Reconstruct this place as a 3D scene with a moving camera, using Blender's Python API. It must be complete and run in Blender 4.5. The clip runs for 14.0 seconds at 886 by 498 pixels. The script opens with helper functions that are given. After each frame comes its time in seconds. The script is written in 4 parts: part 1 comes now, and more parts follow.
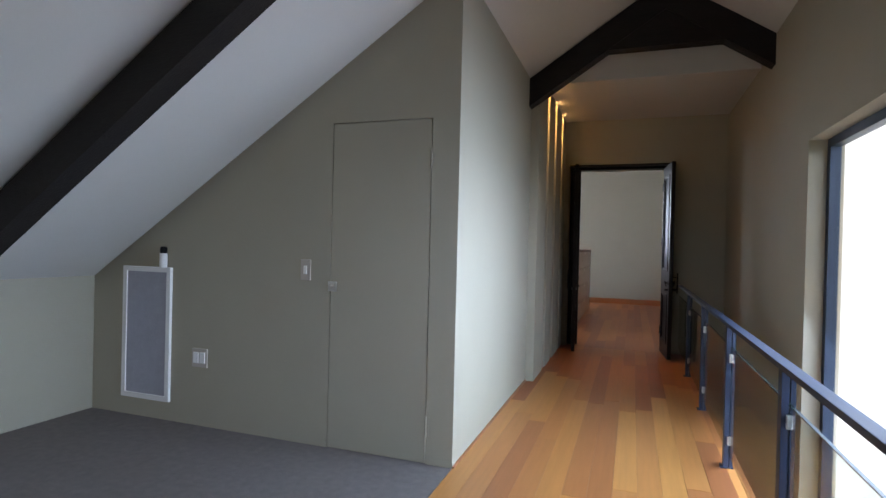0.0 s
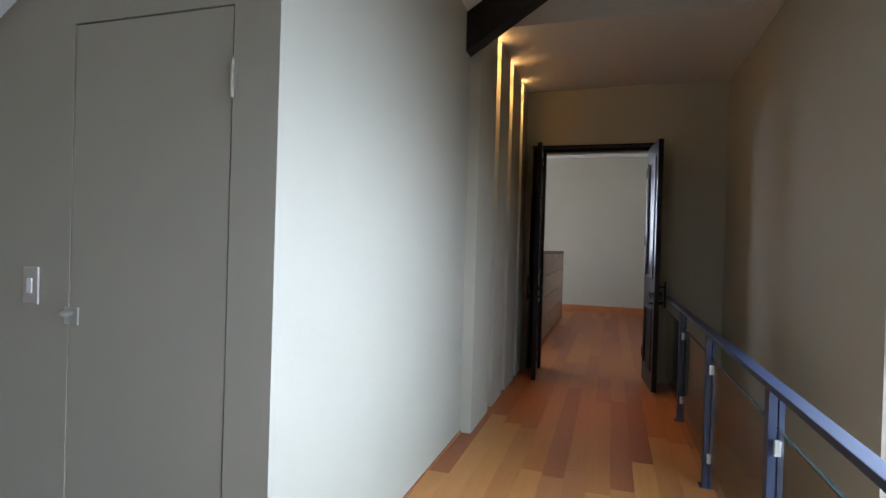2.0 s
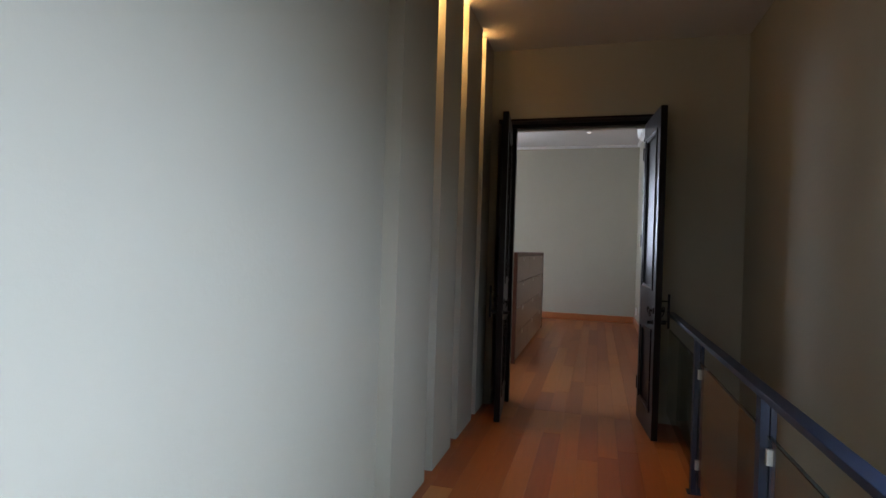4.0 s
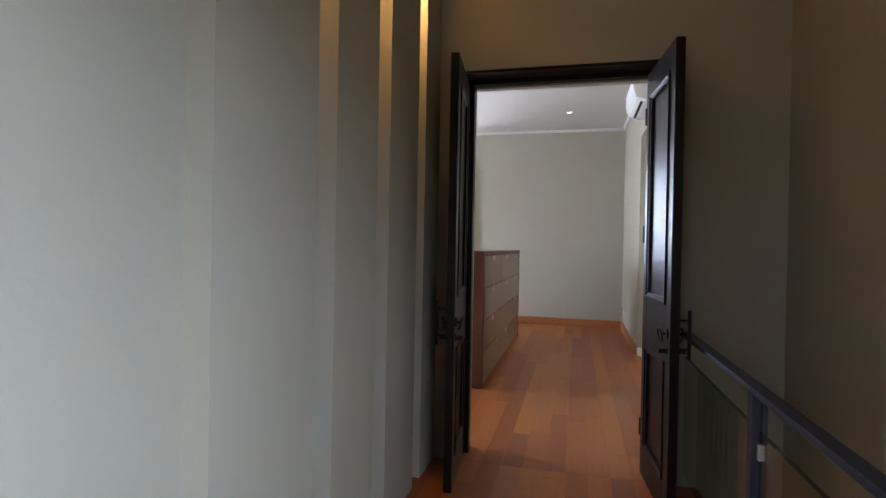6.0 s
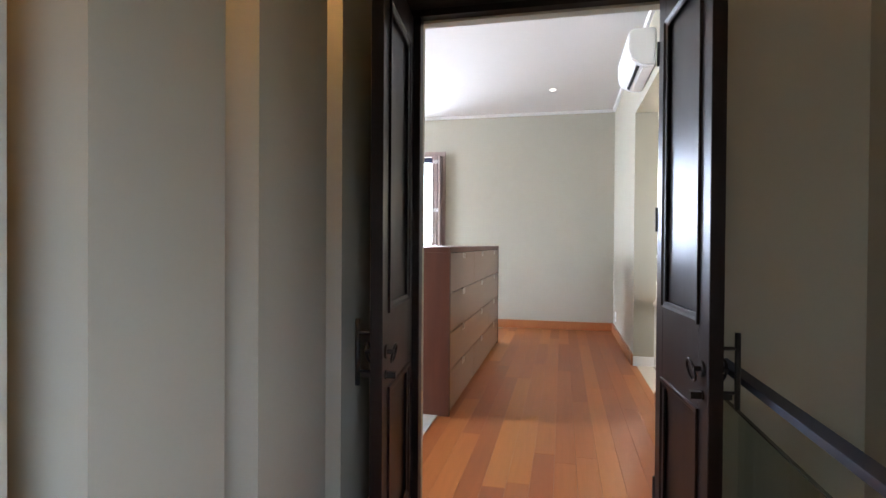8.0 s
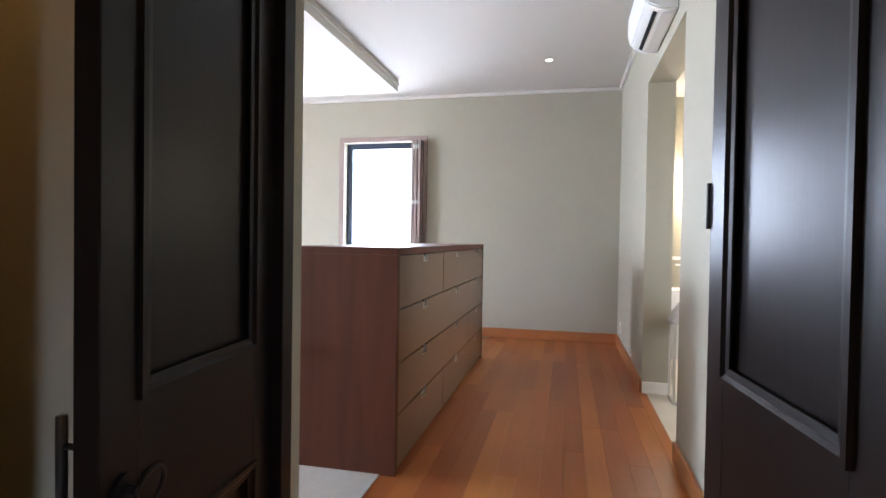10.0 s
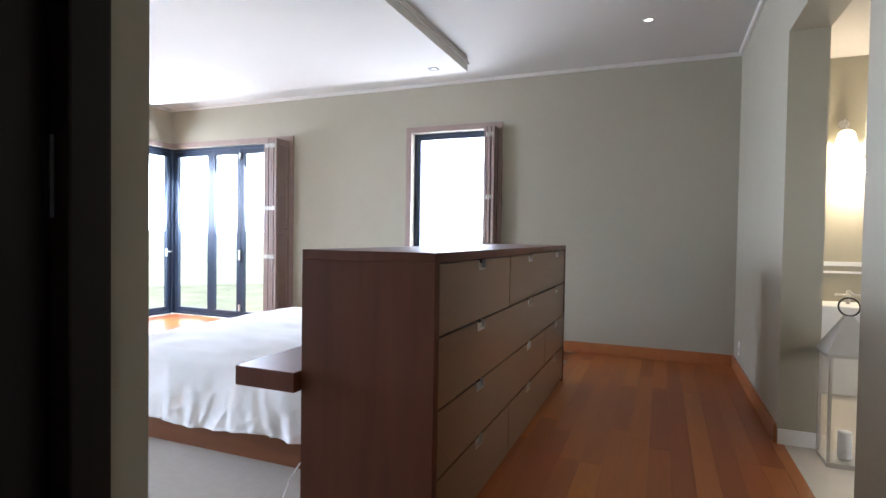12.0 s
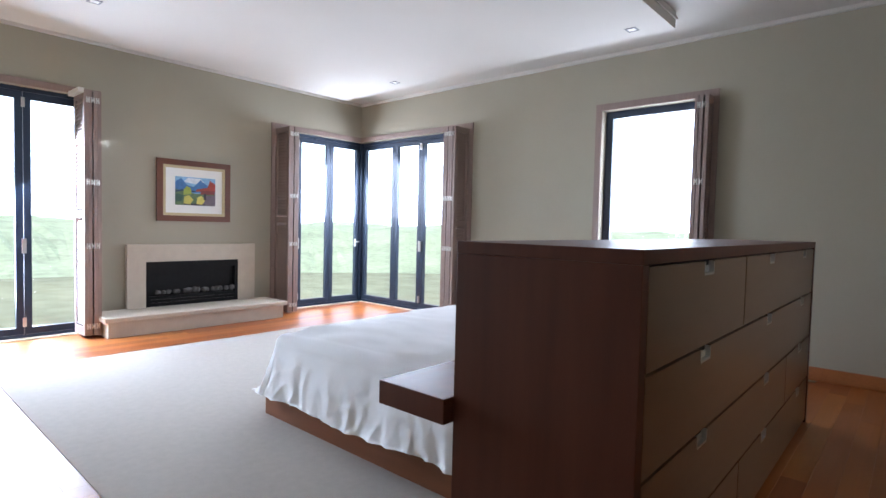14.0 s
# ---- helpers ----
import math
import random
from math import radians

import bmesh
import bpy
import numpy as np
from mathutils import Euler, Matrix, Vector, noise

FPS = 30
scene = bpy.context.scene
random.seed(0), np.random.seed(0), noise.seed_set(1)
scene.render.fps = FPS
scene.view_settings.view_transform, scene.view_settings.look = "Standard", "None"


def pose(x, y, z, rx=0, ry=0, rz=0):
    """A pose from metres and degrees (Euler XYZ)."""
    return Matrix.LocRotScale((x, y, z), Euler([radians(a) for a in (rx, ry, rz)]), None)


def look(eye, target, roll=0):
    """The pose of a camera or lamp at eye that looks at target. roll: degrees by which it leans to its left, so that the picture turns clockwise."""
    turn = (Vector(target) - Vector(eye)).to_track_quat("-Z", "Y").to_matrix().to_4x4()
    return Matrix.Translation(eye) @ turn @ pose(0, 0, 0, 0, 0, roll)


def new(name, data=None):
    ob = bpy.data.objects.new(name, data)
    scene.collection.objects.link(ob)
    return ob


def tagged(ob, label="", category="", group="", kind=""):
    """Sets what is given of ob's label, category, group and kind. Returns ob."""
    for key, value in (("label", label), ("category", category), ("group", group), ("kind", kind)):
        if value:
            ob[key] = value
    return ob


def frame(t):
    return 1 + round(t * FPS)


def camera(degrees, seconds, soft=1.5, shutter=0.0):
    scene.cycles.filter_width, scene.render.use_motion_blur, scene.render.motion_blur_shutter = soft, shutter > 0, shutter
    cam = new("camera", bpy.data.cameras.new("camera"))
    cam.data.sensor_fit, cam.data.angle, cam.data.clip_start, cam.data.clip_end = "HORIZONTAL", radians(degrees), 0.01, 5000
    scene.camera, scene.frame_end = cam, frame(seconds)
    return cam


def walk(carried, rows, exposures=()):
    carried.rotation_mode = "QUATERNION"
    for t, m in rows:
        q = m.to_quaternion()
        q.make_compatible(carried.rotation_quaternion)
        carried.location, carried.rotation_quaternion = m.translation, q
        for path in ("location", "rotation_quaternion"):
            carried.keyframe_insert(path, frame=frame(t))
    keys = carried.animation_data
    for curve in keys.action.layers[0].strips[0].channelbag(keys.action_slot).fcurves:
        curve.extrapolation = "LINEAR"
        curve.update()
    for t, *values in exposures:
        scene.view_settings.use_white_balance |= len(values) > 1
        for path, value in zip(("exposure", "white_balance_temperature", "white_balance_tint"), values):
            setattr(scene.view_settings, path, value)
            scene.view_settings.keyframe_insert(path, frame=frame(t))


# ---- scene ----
# ---------------------------------------------------------------- camera
cam = camera(79.1, 14.0)
PATH = [
    (0, (0.003, 0.038, 1.288), (-0.664, 1.924, 1.275), 1.4),
    (0.5, (0.016, 0.433, 1.293), (-0.631, 2.325, 1.273), 1.5),
    (1, (0.004, 0.817, 1.297), (-0.625, 2.715, 1.283), 1.4),
    (1.5, (0.027, 1.205, 1.288), (-0.582, 3.11, 1.276), 1.7),
    (2, (0.028, 1.578, 1.296), (-0.572, 3.485, 1.286), 1.7),
    (2.5, (0.024, 1.921, 1.32), (-0.563, 3.833, 1.303), 1.8),
    (3, (0.032, 2.257, 1.304), (-0.545, 4.172, 1.295), 1.9),
    (5.5, (-0.025, 3.78, 1.315), (-0.526, 5.716, 1.308), 1.3),
    (6, (-0.03, 4.096, 1.32), (-0.514, 6.037, 1.308), 1.1),
    (6.5, (-0.042, 4.347, 1.321), (-0.516, 6.29, 1.31), 1.0),
    (7, (-0.06, 4.58, 1.321), (-0.521, 6.526, 1.305), 1.1),
    (7.5, (-0.058, 4.83, 1.31), (-0.502, 6.78, 1.292), 1.0),
    (8, (-0.032, 5.061, 1.303), (-0.467, 7.013, 1.283), 0.4),
    (8.5, (-0.011, 5.305, 1.328), (-0.434, 7.260, 1.295), 0.9),
    (11, (0.066, 6.673, 1.33), (-0.458, 8.603, 1.289), 0.7),
    (11.5, (0.034, 6.856, 1.336), (-0.595, 8.754, 1.29), 0.9),
    (12, (-0.022, 7.028, 1.345), (-0.776, 8.88, 1.297), 0.9),
    (12.5, (-0.048, 7.173, 1.348), (-0.924, 8.969, 1.289), 1.0),
    (13, (-0.13, 7.324, 1.348), (-1.156, 9.04, 1.277), 1.2),
    (13.5, (-0.226, 7.424, 1.361), (-1.407, 9.035, 1.273), 1.1),
    (14, (-0.315, 7.588, 1.327), (-1.64, 9.084, 1.241), 1.4),
]
EXPOSURES = [(0.0, 0.0), (1.0, 0.35), (2.0, 0.2), (3.0, -0.25), (5.5, 0.3), (6.5, 0.75), (8.0, 1.3), (8.5, 1.25), (11.0, 0.55), (12.0, 0.18), (13.0, -0.25), (14.0, -0.45)]
walk(cam, [(t, look(eye, target, roll)) for t, eye, target, roll in PATH], EXPOSURES)

# ---------------------------------------------------------------- world and large lights
SUN_ELEV, SUN_ROT = radians(50), radians(178)
world = bpy.data.worlds.new("world")
scene.world = world
world.use_nodes = True
wn = world.node_tree
wn.nodes.clear()
w_out = wn.nodes.new("ShaderNodeOutputWorld")
w_bg = wn.nodes.new("ShaderNodeBackground")
w_sky = wn.nodes.new("ShaderNodeTexSky")
w_sky.sky_type = "NISHITA"
w_sky.sun_disc = False
w_sky.sun_elevation, w_sky.sun_rotation = SUN_ELEV, SUN_ROT
w_sky.dust_density, w_sky.air_density = 4.0, 1.2
w_bg.inputs["Strength"].default_value = 0.15
wn.links.new(w_sky.outputs[0], w_bg.inputs[0])
wn.links.new(w_bg.outputs[0], w_out.inputs[0])

sun_data = bpy.data.lights.new("sun", "SUN")
sun_data.energy, sun_data.angle, sun_data.color = 4.5, radians(3), (1.0, 0.96, 0.9)
sun = new("sun", sun_data)
sun.matrix_world = look((0, 0, 30), (0 - 8 * math.sin(SUN_ROT), 0 - 8 * math.cos(SUN_ROT), 30 - 8 * math.tan(SUN_ELEV)))


BACK_Y = -3.2


def window_light(name, eye, target, w, h, watts, colour=(0.705, 0.795, 1.0), spread=180):
    d = bpy.data.lights.new(name, "AREA")
    d.shape, d.size, d.size_y, d.energy, d.color, d.spread = "RECTANGLE", w, h, watts, colour, radians(spread)
    ob = new(name, d)
    ob.matrix_world = look(eye, target)
    return ob


window_light("stair_window_light", (1.26, 2.86, 0.75), (-5, 2.5, -2.3), 2.45, 2.5, 130, (0.54, 0.695, 1.0), 140)
window_light("corner_window_light", (-7.74, 12.6, 1.98), (0, 12.0, -2.2), 1.5, 1.2, 250)
window_light("corner_window_light_far", (-6.5, 13.78, 1.98), (-6.0, 5, -2.4), 1.7, 1.2, 230)
window_light("garden_window_light", (-7.74, 8.63, 1.25), (0, 11.4, -4.0), 1.8, 2.4, 640, (0.62, 0.75, 1.0))
# Fill lamp at an assumed, unseen back window; brightens the attic end wall.
window_light("attic_fill_light", (-1.9, BACK_Y + 0.02, 1.15), (-2.2, 3, 0.9), 1.1, 1.2, 9, (0.95, 0.95, 1.0), 140)
# Fill lamp at an added, unseen window; brightens the bathroom and the opening's reveal.
window_light("bathroom_fill_light", (3.42, 9.9, 1.55), (0.9, 11.2, 1.2), 1.3, 1.2, 22, (0.86, 0.91, 1.0), 150)
window_light("small_window_light", (-2.5, 13.78, 1.82), (-2.5, 0, 1.82), 1.0, 1.7, 120)


# ---------------------------------------------------------------- materials
def mat(name, base, rough=0.5, metal=0.0, vary=0.06, scale=6.0, bump=0.0, bump_scale=60.0, spec=0.5, per_piece=0.0,
        stretch=(1, 1, 1), second=None, coat=0.0, rough_vary=1.0):
    m = bpy.data.materials.new(name)
    m.use_nodes = True
    nt = m.node_tree
    b = nt.nodes["Principled BSDF"]
    b.inputs["Roughness"].default_value = rough
    b.inputs["Metallic"].default_value = metal
    b.inputs["Specular IOR Level"].default_value = spec
    b.inputs["Coat Weight"].default_value = coat
    b.inputs["Coat Roughness"].default_value = 0.15
    co = nt.nodes.new("ShaderNodeTexCoord")
    mp = nt.nodes.new("ShaderNodeMapping")
    mp.inputs["Scale"].default_value = stretch
    nt.links.new(co.outputs["Object"], mp.inputs["Vector"])
    vec = mp.outputs["Vector"]
    info = nt.nodes.new("ShaderNodeObjectInfo")
    if per_piece:
        add = nt.nodes.new("ShaderNodeVectorMath")
        add.operation = "MULTIPLY_ADD"
        comb = nt.nodes.new("ShaderNodeCombineXYZ")
        for k in range(3):
            nt.links.new(info.outputs["Random"], comb.inputs[k])
        nt.links.new(comb.outputs[0], add.inputs[0])
        add.inputs[1].default_value = (37, 53, 71)
        nt.links.new(vec, add.inputs[2])
        vec = add.outputs[0]
    n1 = nt.nodes.new("ShaderNodeTexNoise")
    n1.inputs["Scale"].default_value, n1.inputs["Detail"].default_value = scale, 6
    nt.links.new(vec, n1.inputs["Vector"])
    n2 = nt.nodes.new("ShaderNodeTexNoise")
    n2.inputs["Scale"].default_value, n2.inputs["Detail"].default_value = scale * 0.13, 3
    nt.links.new(vec, n2.inputs["Vector"])
    s1 = nt.nodes.new("ShaderNodeMath")
    s1.operation = "ADD"
    nt.links.new(n1.outputs[0], s1.inputs[0])
    nt.links.new(n2.outputs[0], s1.inputs[1])
    lo = Vector(base) * (1 - vary)
    hi = Vector(second) if second else Vector(base) * (1 + vary)
    ramp = nt.nodes.new("ShaderNodeMapRange")
    ramp.inputs["From Min"].default_value, ramp.inputs["From Max"].default_value = 0.6, 1.4
    nt.links.new(s1.outputs[0], ramp.inputs["Value"])
    mix = nt.nodes.new("ShaderNodeMix")
    mix.data_type = "RGBA"
    nt.links.new(ramp.outputs[0], mix.inputs["Factor"])
    mix.inputs["A"].default_value, mix.inputs["B"].default_value = (*lo, 1), (*hi, 1)
    col = mix.outputs["Result"]
    if per_piece:
        hsv = nt.nodes.new("ShaderNodeHueSaturation")
        mr = nt.nodes.new("ShaderNodeMapRange")
        mr.inputs["To Min"].default_value, mr.inputs["To Max"].default_value = 1 - per_piece, 1 + per_piece
        nt.links.new(info.outputs["Random"], mr.inputs["Value"])
        nt.links.new(mr.outputs[0], hsv.inputs["Value"])
        mh = nt.nodes.new("ShaderNodeMapRange")
        mh.inputs["To Min"].default_value, mh.inputs["To Max"].default_value = 0.5 - 0.035 * per_piece, 0.5 + 0.035 * per_piece
        nt.links.new(info.outputs["Random"], mh.inputs["Value"])
        nt.links.new(mh.outputs[0], hsv.inputs["Hue"])
        nt.links.new(col, hsv.inputs["Color"])
        col = hsv.outputs[0]
    nt.links.new(col, b.inputs["Base Color"])
    rr = nt.nodes.new("ShaderNodeMapRange")
    rr.inputs["From Min"].default_value, rr.inputs["From Max"].default_value = 0.3, 0.7
    rr.inputs["To Min"].default_value, rr.inputs["To Max"].default_value = max(rough - 0.06 * rough_vary, 0.02), min(rough + 0.08 * rough_vary, 1)
    nt.links.new(n2.outputs[0], rr.inputs["Value"])
    nt.links.new(rr.outputs[0], b.inputs["Roughness"])
    if bump:
        n3 = nt.nodes.new("ShaderNodeTexNoise")
        n3.inputs["Scale"].default_value, n3.inputs["Detail"].default_value = bump_scale, 4
        nt.links.new(vec, n3.inputs["Vector"])
        bp = nt.nodes.new("ShaderNodeBump")
        bp.inputs["Strength"].default_value, bp.inputs["Distance"].default_value = bump, 0.01
        nt.links.new(n3.outputs[0], bp.inputs["Height"])
        nt.links.new(bp.outputs[0], b.inputs["Normal"])
    return m


def glass_mat(name, tint=(1, 1, 1), rough=0.0):
    m = bpy.data.materials.new(name)
    m.use_nodes = True
    nt = m.node_tree
    nt.nodes.clear()
    out = nt.nodes.new("ShaderNodeOutputMaterial")
    tr = nt.nodes.new("ShaderNodeBsdfTransparent")
    tr.inputs[0].default_value = (*tint, 1)
    gl = nt.nodes.new("ShaderNodeBsdfGlossy")
    gl.inputs["Roughness"].default_value = rough + 0.02
    lw = nt.nodes.new("ShaderNodeLayerWeight")
    lw.inputs[0].default_value = 0.5
    pw = nt.nodes.new("ShaderNodeMath")
    pw.operation = "POWER"
    pw.inputs[1].default_value = 4.0
    nt.links.new(lw.outputs["Facing"], pw.inputs[0])
    fr = nt.nodes.new("ShaderNodeMath")
    fr.operation = "MULTIPLY_ADD"
    fr.inputs[1].default_value, fr.inputs[2].default_value = 0.5, 0.03
    nt.links.new(pw.outputs[0], fr.inputs[0])
    mx = nt.nodes.new("ShaderNodeMixShader")
    nt.links.new(fr.outputs[0], mx.inputs[0])
    nt.links.new(tr.outputs[0], mx.inputs[1])
    nt.links.new(gl.outputs[0], mx.inputs[2])
    nt.links.new(mx.outputs[0], out.inputs[0])
    return m


def glow_mat(name, colour, strength):
    m = bpy.data.materials.new(name)
    m.use_nodes = True
    b = m.node_tree.nodes["Principled BSDF"]
    b.inputs["Base Color"].default_value = (*colour, 1)
    b.inputs["Emission Color"].default_value = (*colour, 1)
    b.inputs["Emission Strength"].default_value = strength
    return m


WALL = mat("sand_wall_paint", (0.372, 0.340, 0.263), 0.75, vary=0.03, scale=2.5, bump=0.08, bump_scale=45, spec=0.25)
CEIL = mat("white_ceiling_paint", (0.565, 0.535, 0.49), 0.8, vary=0.02, scale=2.0, bump=0.05, bump_scale=60, spec=0.2)
DOOR_PAINT = mat("sand_door_paint", (0.372, 0.340, 0.263), 0.5, vary=0.03, scale=3.0, bump=0.03, bump_scale=30, spec=0.3)
BEAM = mat("black_stained_timber", (0.018, 0.015, 0.014), 0.5, vary=0.3, scale=14, bump=0.25, bump_scale=22, stretch=(1, 6, 6), spec=0.2)
DARKWOOD = mat("dark_brown_varnished_wood", (0.011, 0.0065, 0.0055), 0.34, vary=0.3, scale=5, bump=0.012, bump_scale=14, stretch=(6, 6, 0.6), spec=0.15, rough_vary=0.4)
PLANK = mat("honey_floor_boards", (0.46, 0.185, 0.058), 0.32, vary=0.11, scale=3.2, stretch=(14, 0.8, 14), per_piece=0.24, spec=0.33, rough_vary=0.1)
# Same wood as the honey boards, darker and redder for the dimmer light.
PLANK_DIM = mat("dim_red_floor_boards", (0.36, 0.110, 0.030), 0.34, vary=0.11, scale=3.2, stretch=(14, 0.8, 14), per_piece=0.24, spec=0.33, rough_vary=0.1)
SKIRT = mat("red_brown_skirting", (0.36, 0.13, 0.045), 0.35, vary=0.15, scale=6, stretch=(8, 1, 8))
CARPET = mat("grey_beige_carpet", (0.215, 0.19, 0.175), 0.95, vary=0.18, scale=160, bump=0.6, bump_scale=220, spec=0.1)
RUG = mat("pale_beige_carpet", (0.46, 0.42, 0.37), 0.95, vary=0.07, scale=150, bump=0.5, bump_scale=200, spec=0.1)
DRESSER = mat("red_brown_dresser_wood", (0.092, 0.028, 0.015), 0.42, vary=0.26, scale=2.0, bump=0.01, bump_scale=30, stretch=(9, 9, 0.8), spec=0.28, rough_vary=0.3)
DRAWER = mat("tan_drawer_front", (0.165, 0.092, 0.050), 0.30, vary=0.08, scale=4, bump=0.01, bump_scale=30, stretch=(9, 0.8, 9), spec=0.5, rough_vary=0.3)
STEEL = mat("dark_blue_painted_steel", (0.018, 0.028, 0.056), 0.5, metal=0.1, vary=0.15, scale=9)
BRIGHT = mat("brushed_metal", (0.62, 0.60, 0.56), 0.45, metal=1.0, vary=0.05, scale=20)
IRON = mat("black_iron", (0.02, 0.018, 0.017), 0.45, metal=0.7, vary=0.2, scale=20)
ALU = mat("dark_blue_aluminium", (0.020, 0.034, 0.062), 0.4, metal=0.2, vary=0.1, scale=8)
SHUTTER = mat("brown_shutter_wood", (0.27, 0.195, 0.17), 0.5, vary=0.12, scale=8, stretch=(6, 6, 0.6), bump=0.05, bump_scale=30)
BED_WOOD = mat("mid_brown_bed_wood", (0.21, 0.078, 0.036), 0.4, vary=0.22, scale=2.0, bump=0.01, bump_scale=30, stretch=(0.8, 0.8, 9), spec=0.3, rough_vary=0.3)
STONE = mat("cream_sandstone", (0.52, 0.45, 0.36), 0.7, vary=0.10, scale=8, bump=0.15, bump_scale=40)
LINEN = mat("white_cotton", (0.80, 0.80, 0.80), 0.9, vary=0.02, scale=8, bump=0.12, bump_scale=180, spec=0.15)
WHITE = mat("white_plastic", (0.78, 0.77, 0.74), 0.35, vary=0.02, scale=8)
CREAM_TILE = mat("cream_floor_tile", (0.62, 0.55, 0.45), 0.35, vary=0.06, scale=5, bump=0.02)
GLASS = glass_mat("clear_glass")
RAIL_GLASS = glass_mat("grey_glass", (0.86, 0.89, 0.86))
BLACK = mat("black_firebox", (0.007, 0.0065, 0.007), 0.6, vary=0.3, scale=20, bump=0.1, spec=0.2)


# ---------------------------------------------------------------- mesh helpers
def add_box(bm, lo, hi, m=None):
    r = bmesh.ops.create_cube(bm, size=1.0)
    c = [(a + b) / 2 for a, b in zip(lo, hi)]
    s = [abs(b - a) for a, b in zip(lo, hi)]
    for v in r["verts"]:
        v.co = Vector((v.co.x * s[0] + c[0], v.co.y * s[1] + c[1], v.co.z * s[2] + c[2]))
        if m is not None:
            v.co = m @ v.co
    return r["verts"]


def box(lo, hi, bevel=0.0, m=None):
    bm = bmesh.new()
    add_box(bm, lo, hi)
    if bevel:
        bmesh.ops.bevel(bm, geom=bm.edges[:], offset=bevel, segments=2, affect="EDGES", profile=0.6)
    if m is not None:
        bmesh.ops.transform(bm, matrix=m, verts=bm.verts[:])
    return bm


def boxes(*pairs):
    bm = bmesh.new()
    for lo, hi in pairs:
        add_box(bm, lo, hi)
    return bm


def prism(bm, outline, axis, a, b):
    """An outline in the two other axes, drawn out along the axis from a to b."""
    def at(p, d):
        q = list(p)
        q.insert("xyz".index(axis), d)
        return q
    lo = [bm.verts.new(at(p, a)) for p in outline]
    hi = [bm.verts.new(at(p, b)) for p in outline]
    n = len(outline)
    bm.faces.new(lo)
    bm.faces.new(hi[::-1])
    for i in range(n):
        bm.faces.new((lo[i], hi[i], hi[(i + 1) % n], lo[(i + 1) % n]))
    bmesh.ops.recalc_face_normals(bm, faces=bm.faces[:])
    return bm


def prisms(axis, *rows):
    bm = bmesh.new()
    for outline, a, b in rows:
        prism(bm, outline, axis, a, b)
    return bm


def tube(bm, p, q, r, sides=10, r2=None):
    p, q = Vector(p), Vector(q)
    d = q - p
    m = Matrix.Translation((p + q) / 2) @ d.to_track_quat("Z", "Y").to_matrix().to_4x4()
    bmesh.ops.create_cone(bm, cap_ends=True, segments=sides, radius1=r, radius2=r if r2 is None else r2, depth=d.length, matrix=m)
    return bm


def ring(bm, centre, radius, r, turn=None, n=20, k=8, sweep=math.tau):
    turn = turn or Matrix.Identity(3)
    full = abs(sweep - math.tau) < 1e-6
    rows = []
    for i in range(n if full else n + 1):
        a = sweep * i / n
        rows.append([bm.verts.new(Vector(centre) + turn @ Vector(((radius + r * math.cos(b)) * math.cos(a), (radius + r * math.cos(b)) * math.sin(a), r * math.sin(b))))
                     for b in (math.tau * j / k for j in range(k))])
    for i in range(n if full else n):
        u, w = rows[i], rows[(i + 1) % len(rows)]
        for j in range(k):
            bm.faces.new((u[j], w[j], w[(j + 1) % k], u[(j + 1) % k]))
    return bm


def lathe(bm, profile, centre, n=20):
    rows = []
    for rr, z in profile:
        rows.append([bm.verts.new((centre[0] + rr * math.cos(math.tau * i / n), centre[1] + rr * math.sin(math.tau * i / n), centre[2] + z)) for i in range(n)])
    for u, w in zip(rows, rows[1:]):
        for i in range(n):
            bm.faces.new((u[i], u[(i + 1) % n], w[(i + 1) % n], w[i]))
    bm.faces.new(rows[0][::-1])
    bm.faces.new(rows[-1])
    return bm


def mesh_of(name, bm, material, smooth=False):
    me = bpy.data.meshes.new(name)
    bmesh.ops.recalc_face_normals(bm, faces=bm.faces[:])
    bm.to_mesh(me)
    bm.free()
    me.materials.append(material)
    if smooth:
        for f in me.polygons:
            f.use_smooth = True
    return me


def part(name, bm, material, parent=None, label="", smooth=False):
    ob = new(name, mesh_of(name, bm, material, smooth))
    if parent is not None:
        ob.parent = parent
    if label:
        ob["label"] = label
    return ob


def thing(name, x, y, z, label, category, group="", kind=""):
    ob = new(name)
    ob.empty_display_size = 0.1
    ob.location = (x, y, z)
    return tagged(ob, label, category, group, kind)


def put(name, bm, material, parent, label="", smooth=False):
    """A part given in world metres under a thing that stands unturned at its location."""
    o = parent
    off = Vector((0, 0, 0))
    while o is not None:
        off += o.location
        o = o.parent
    bmesh.ops.translate(bm, verts=bm.verts[:], vec=-off)
    return part(name, bm, material, parent, label, smooth)


def setting(name, bm, material, label, category):
    return tagged(part(name, bm, material), label, category, kind="structure")


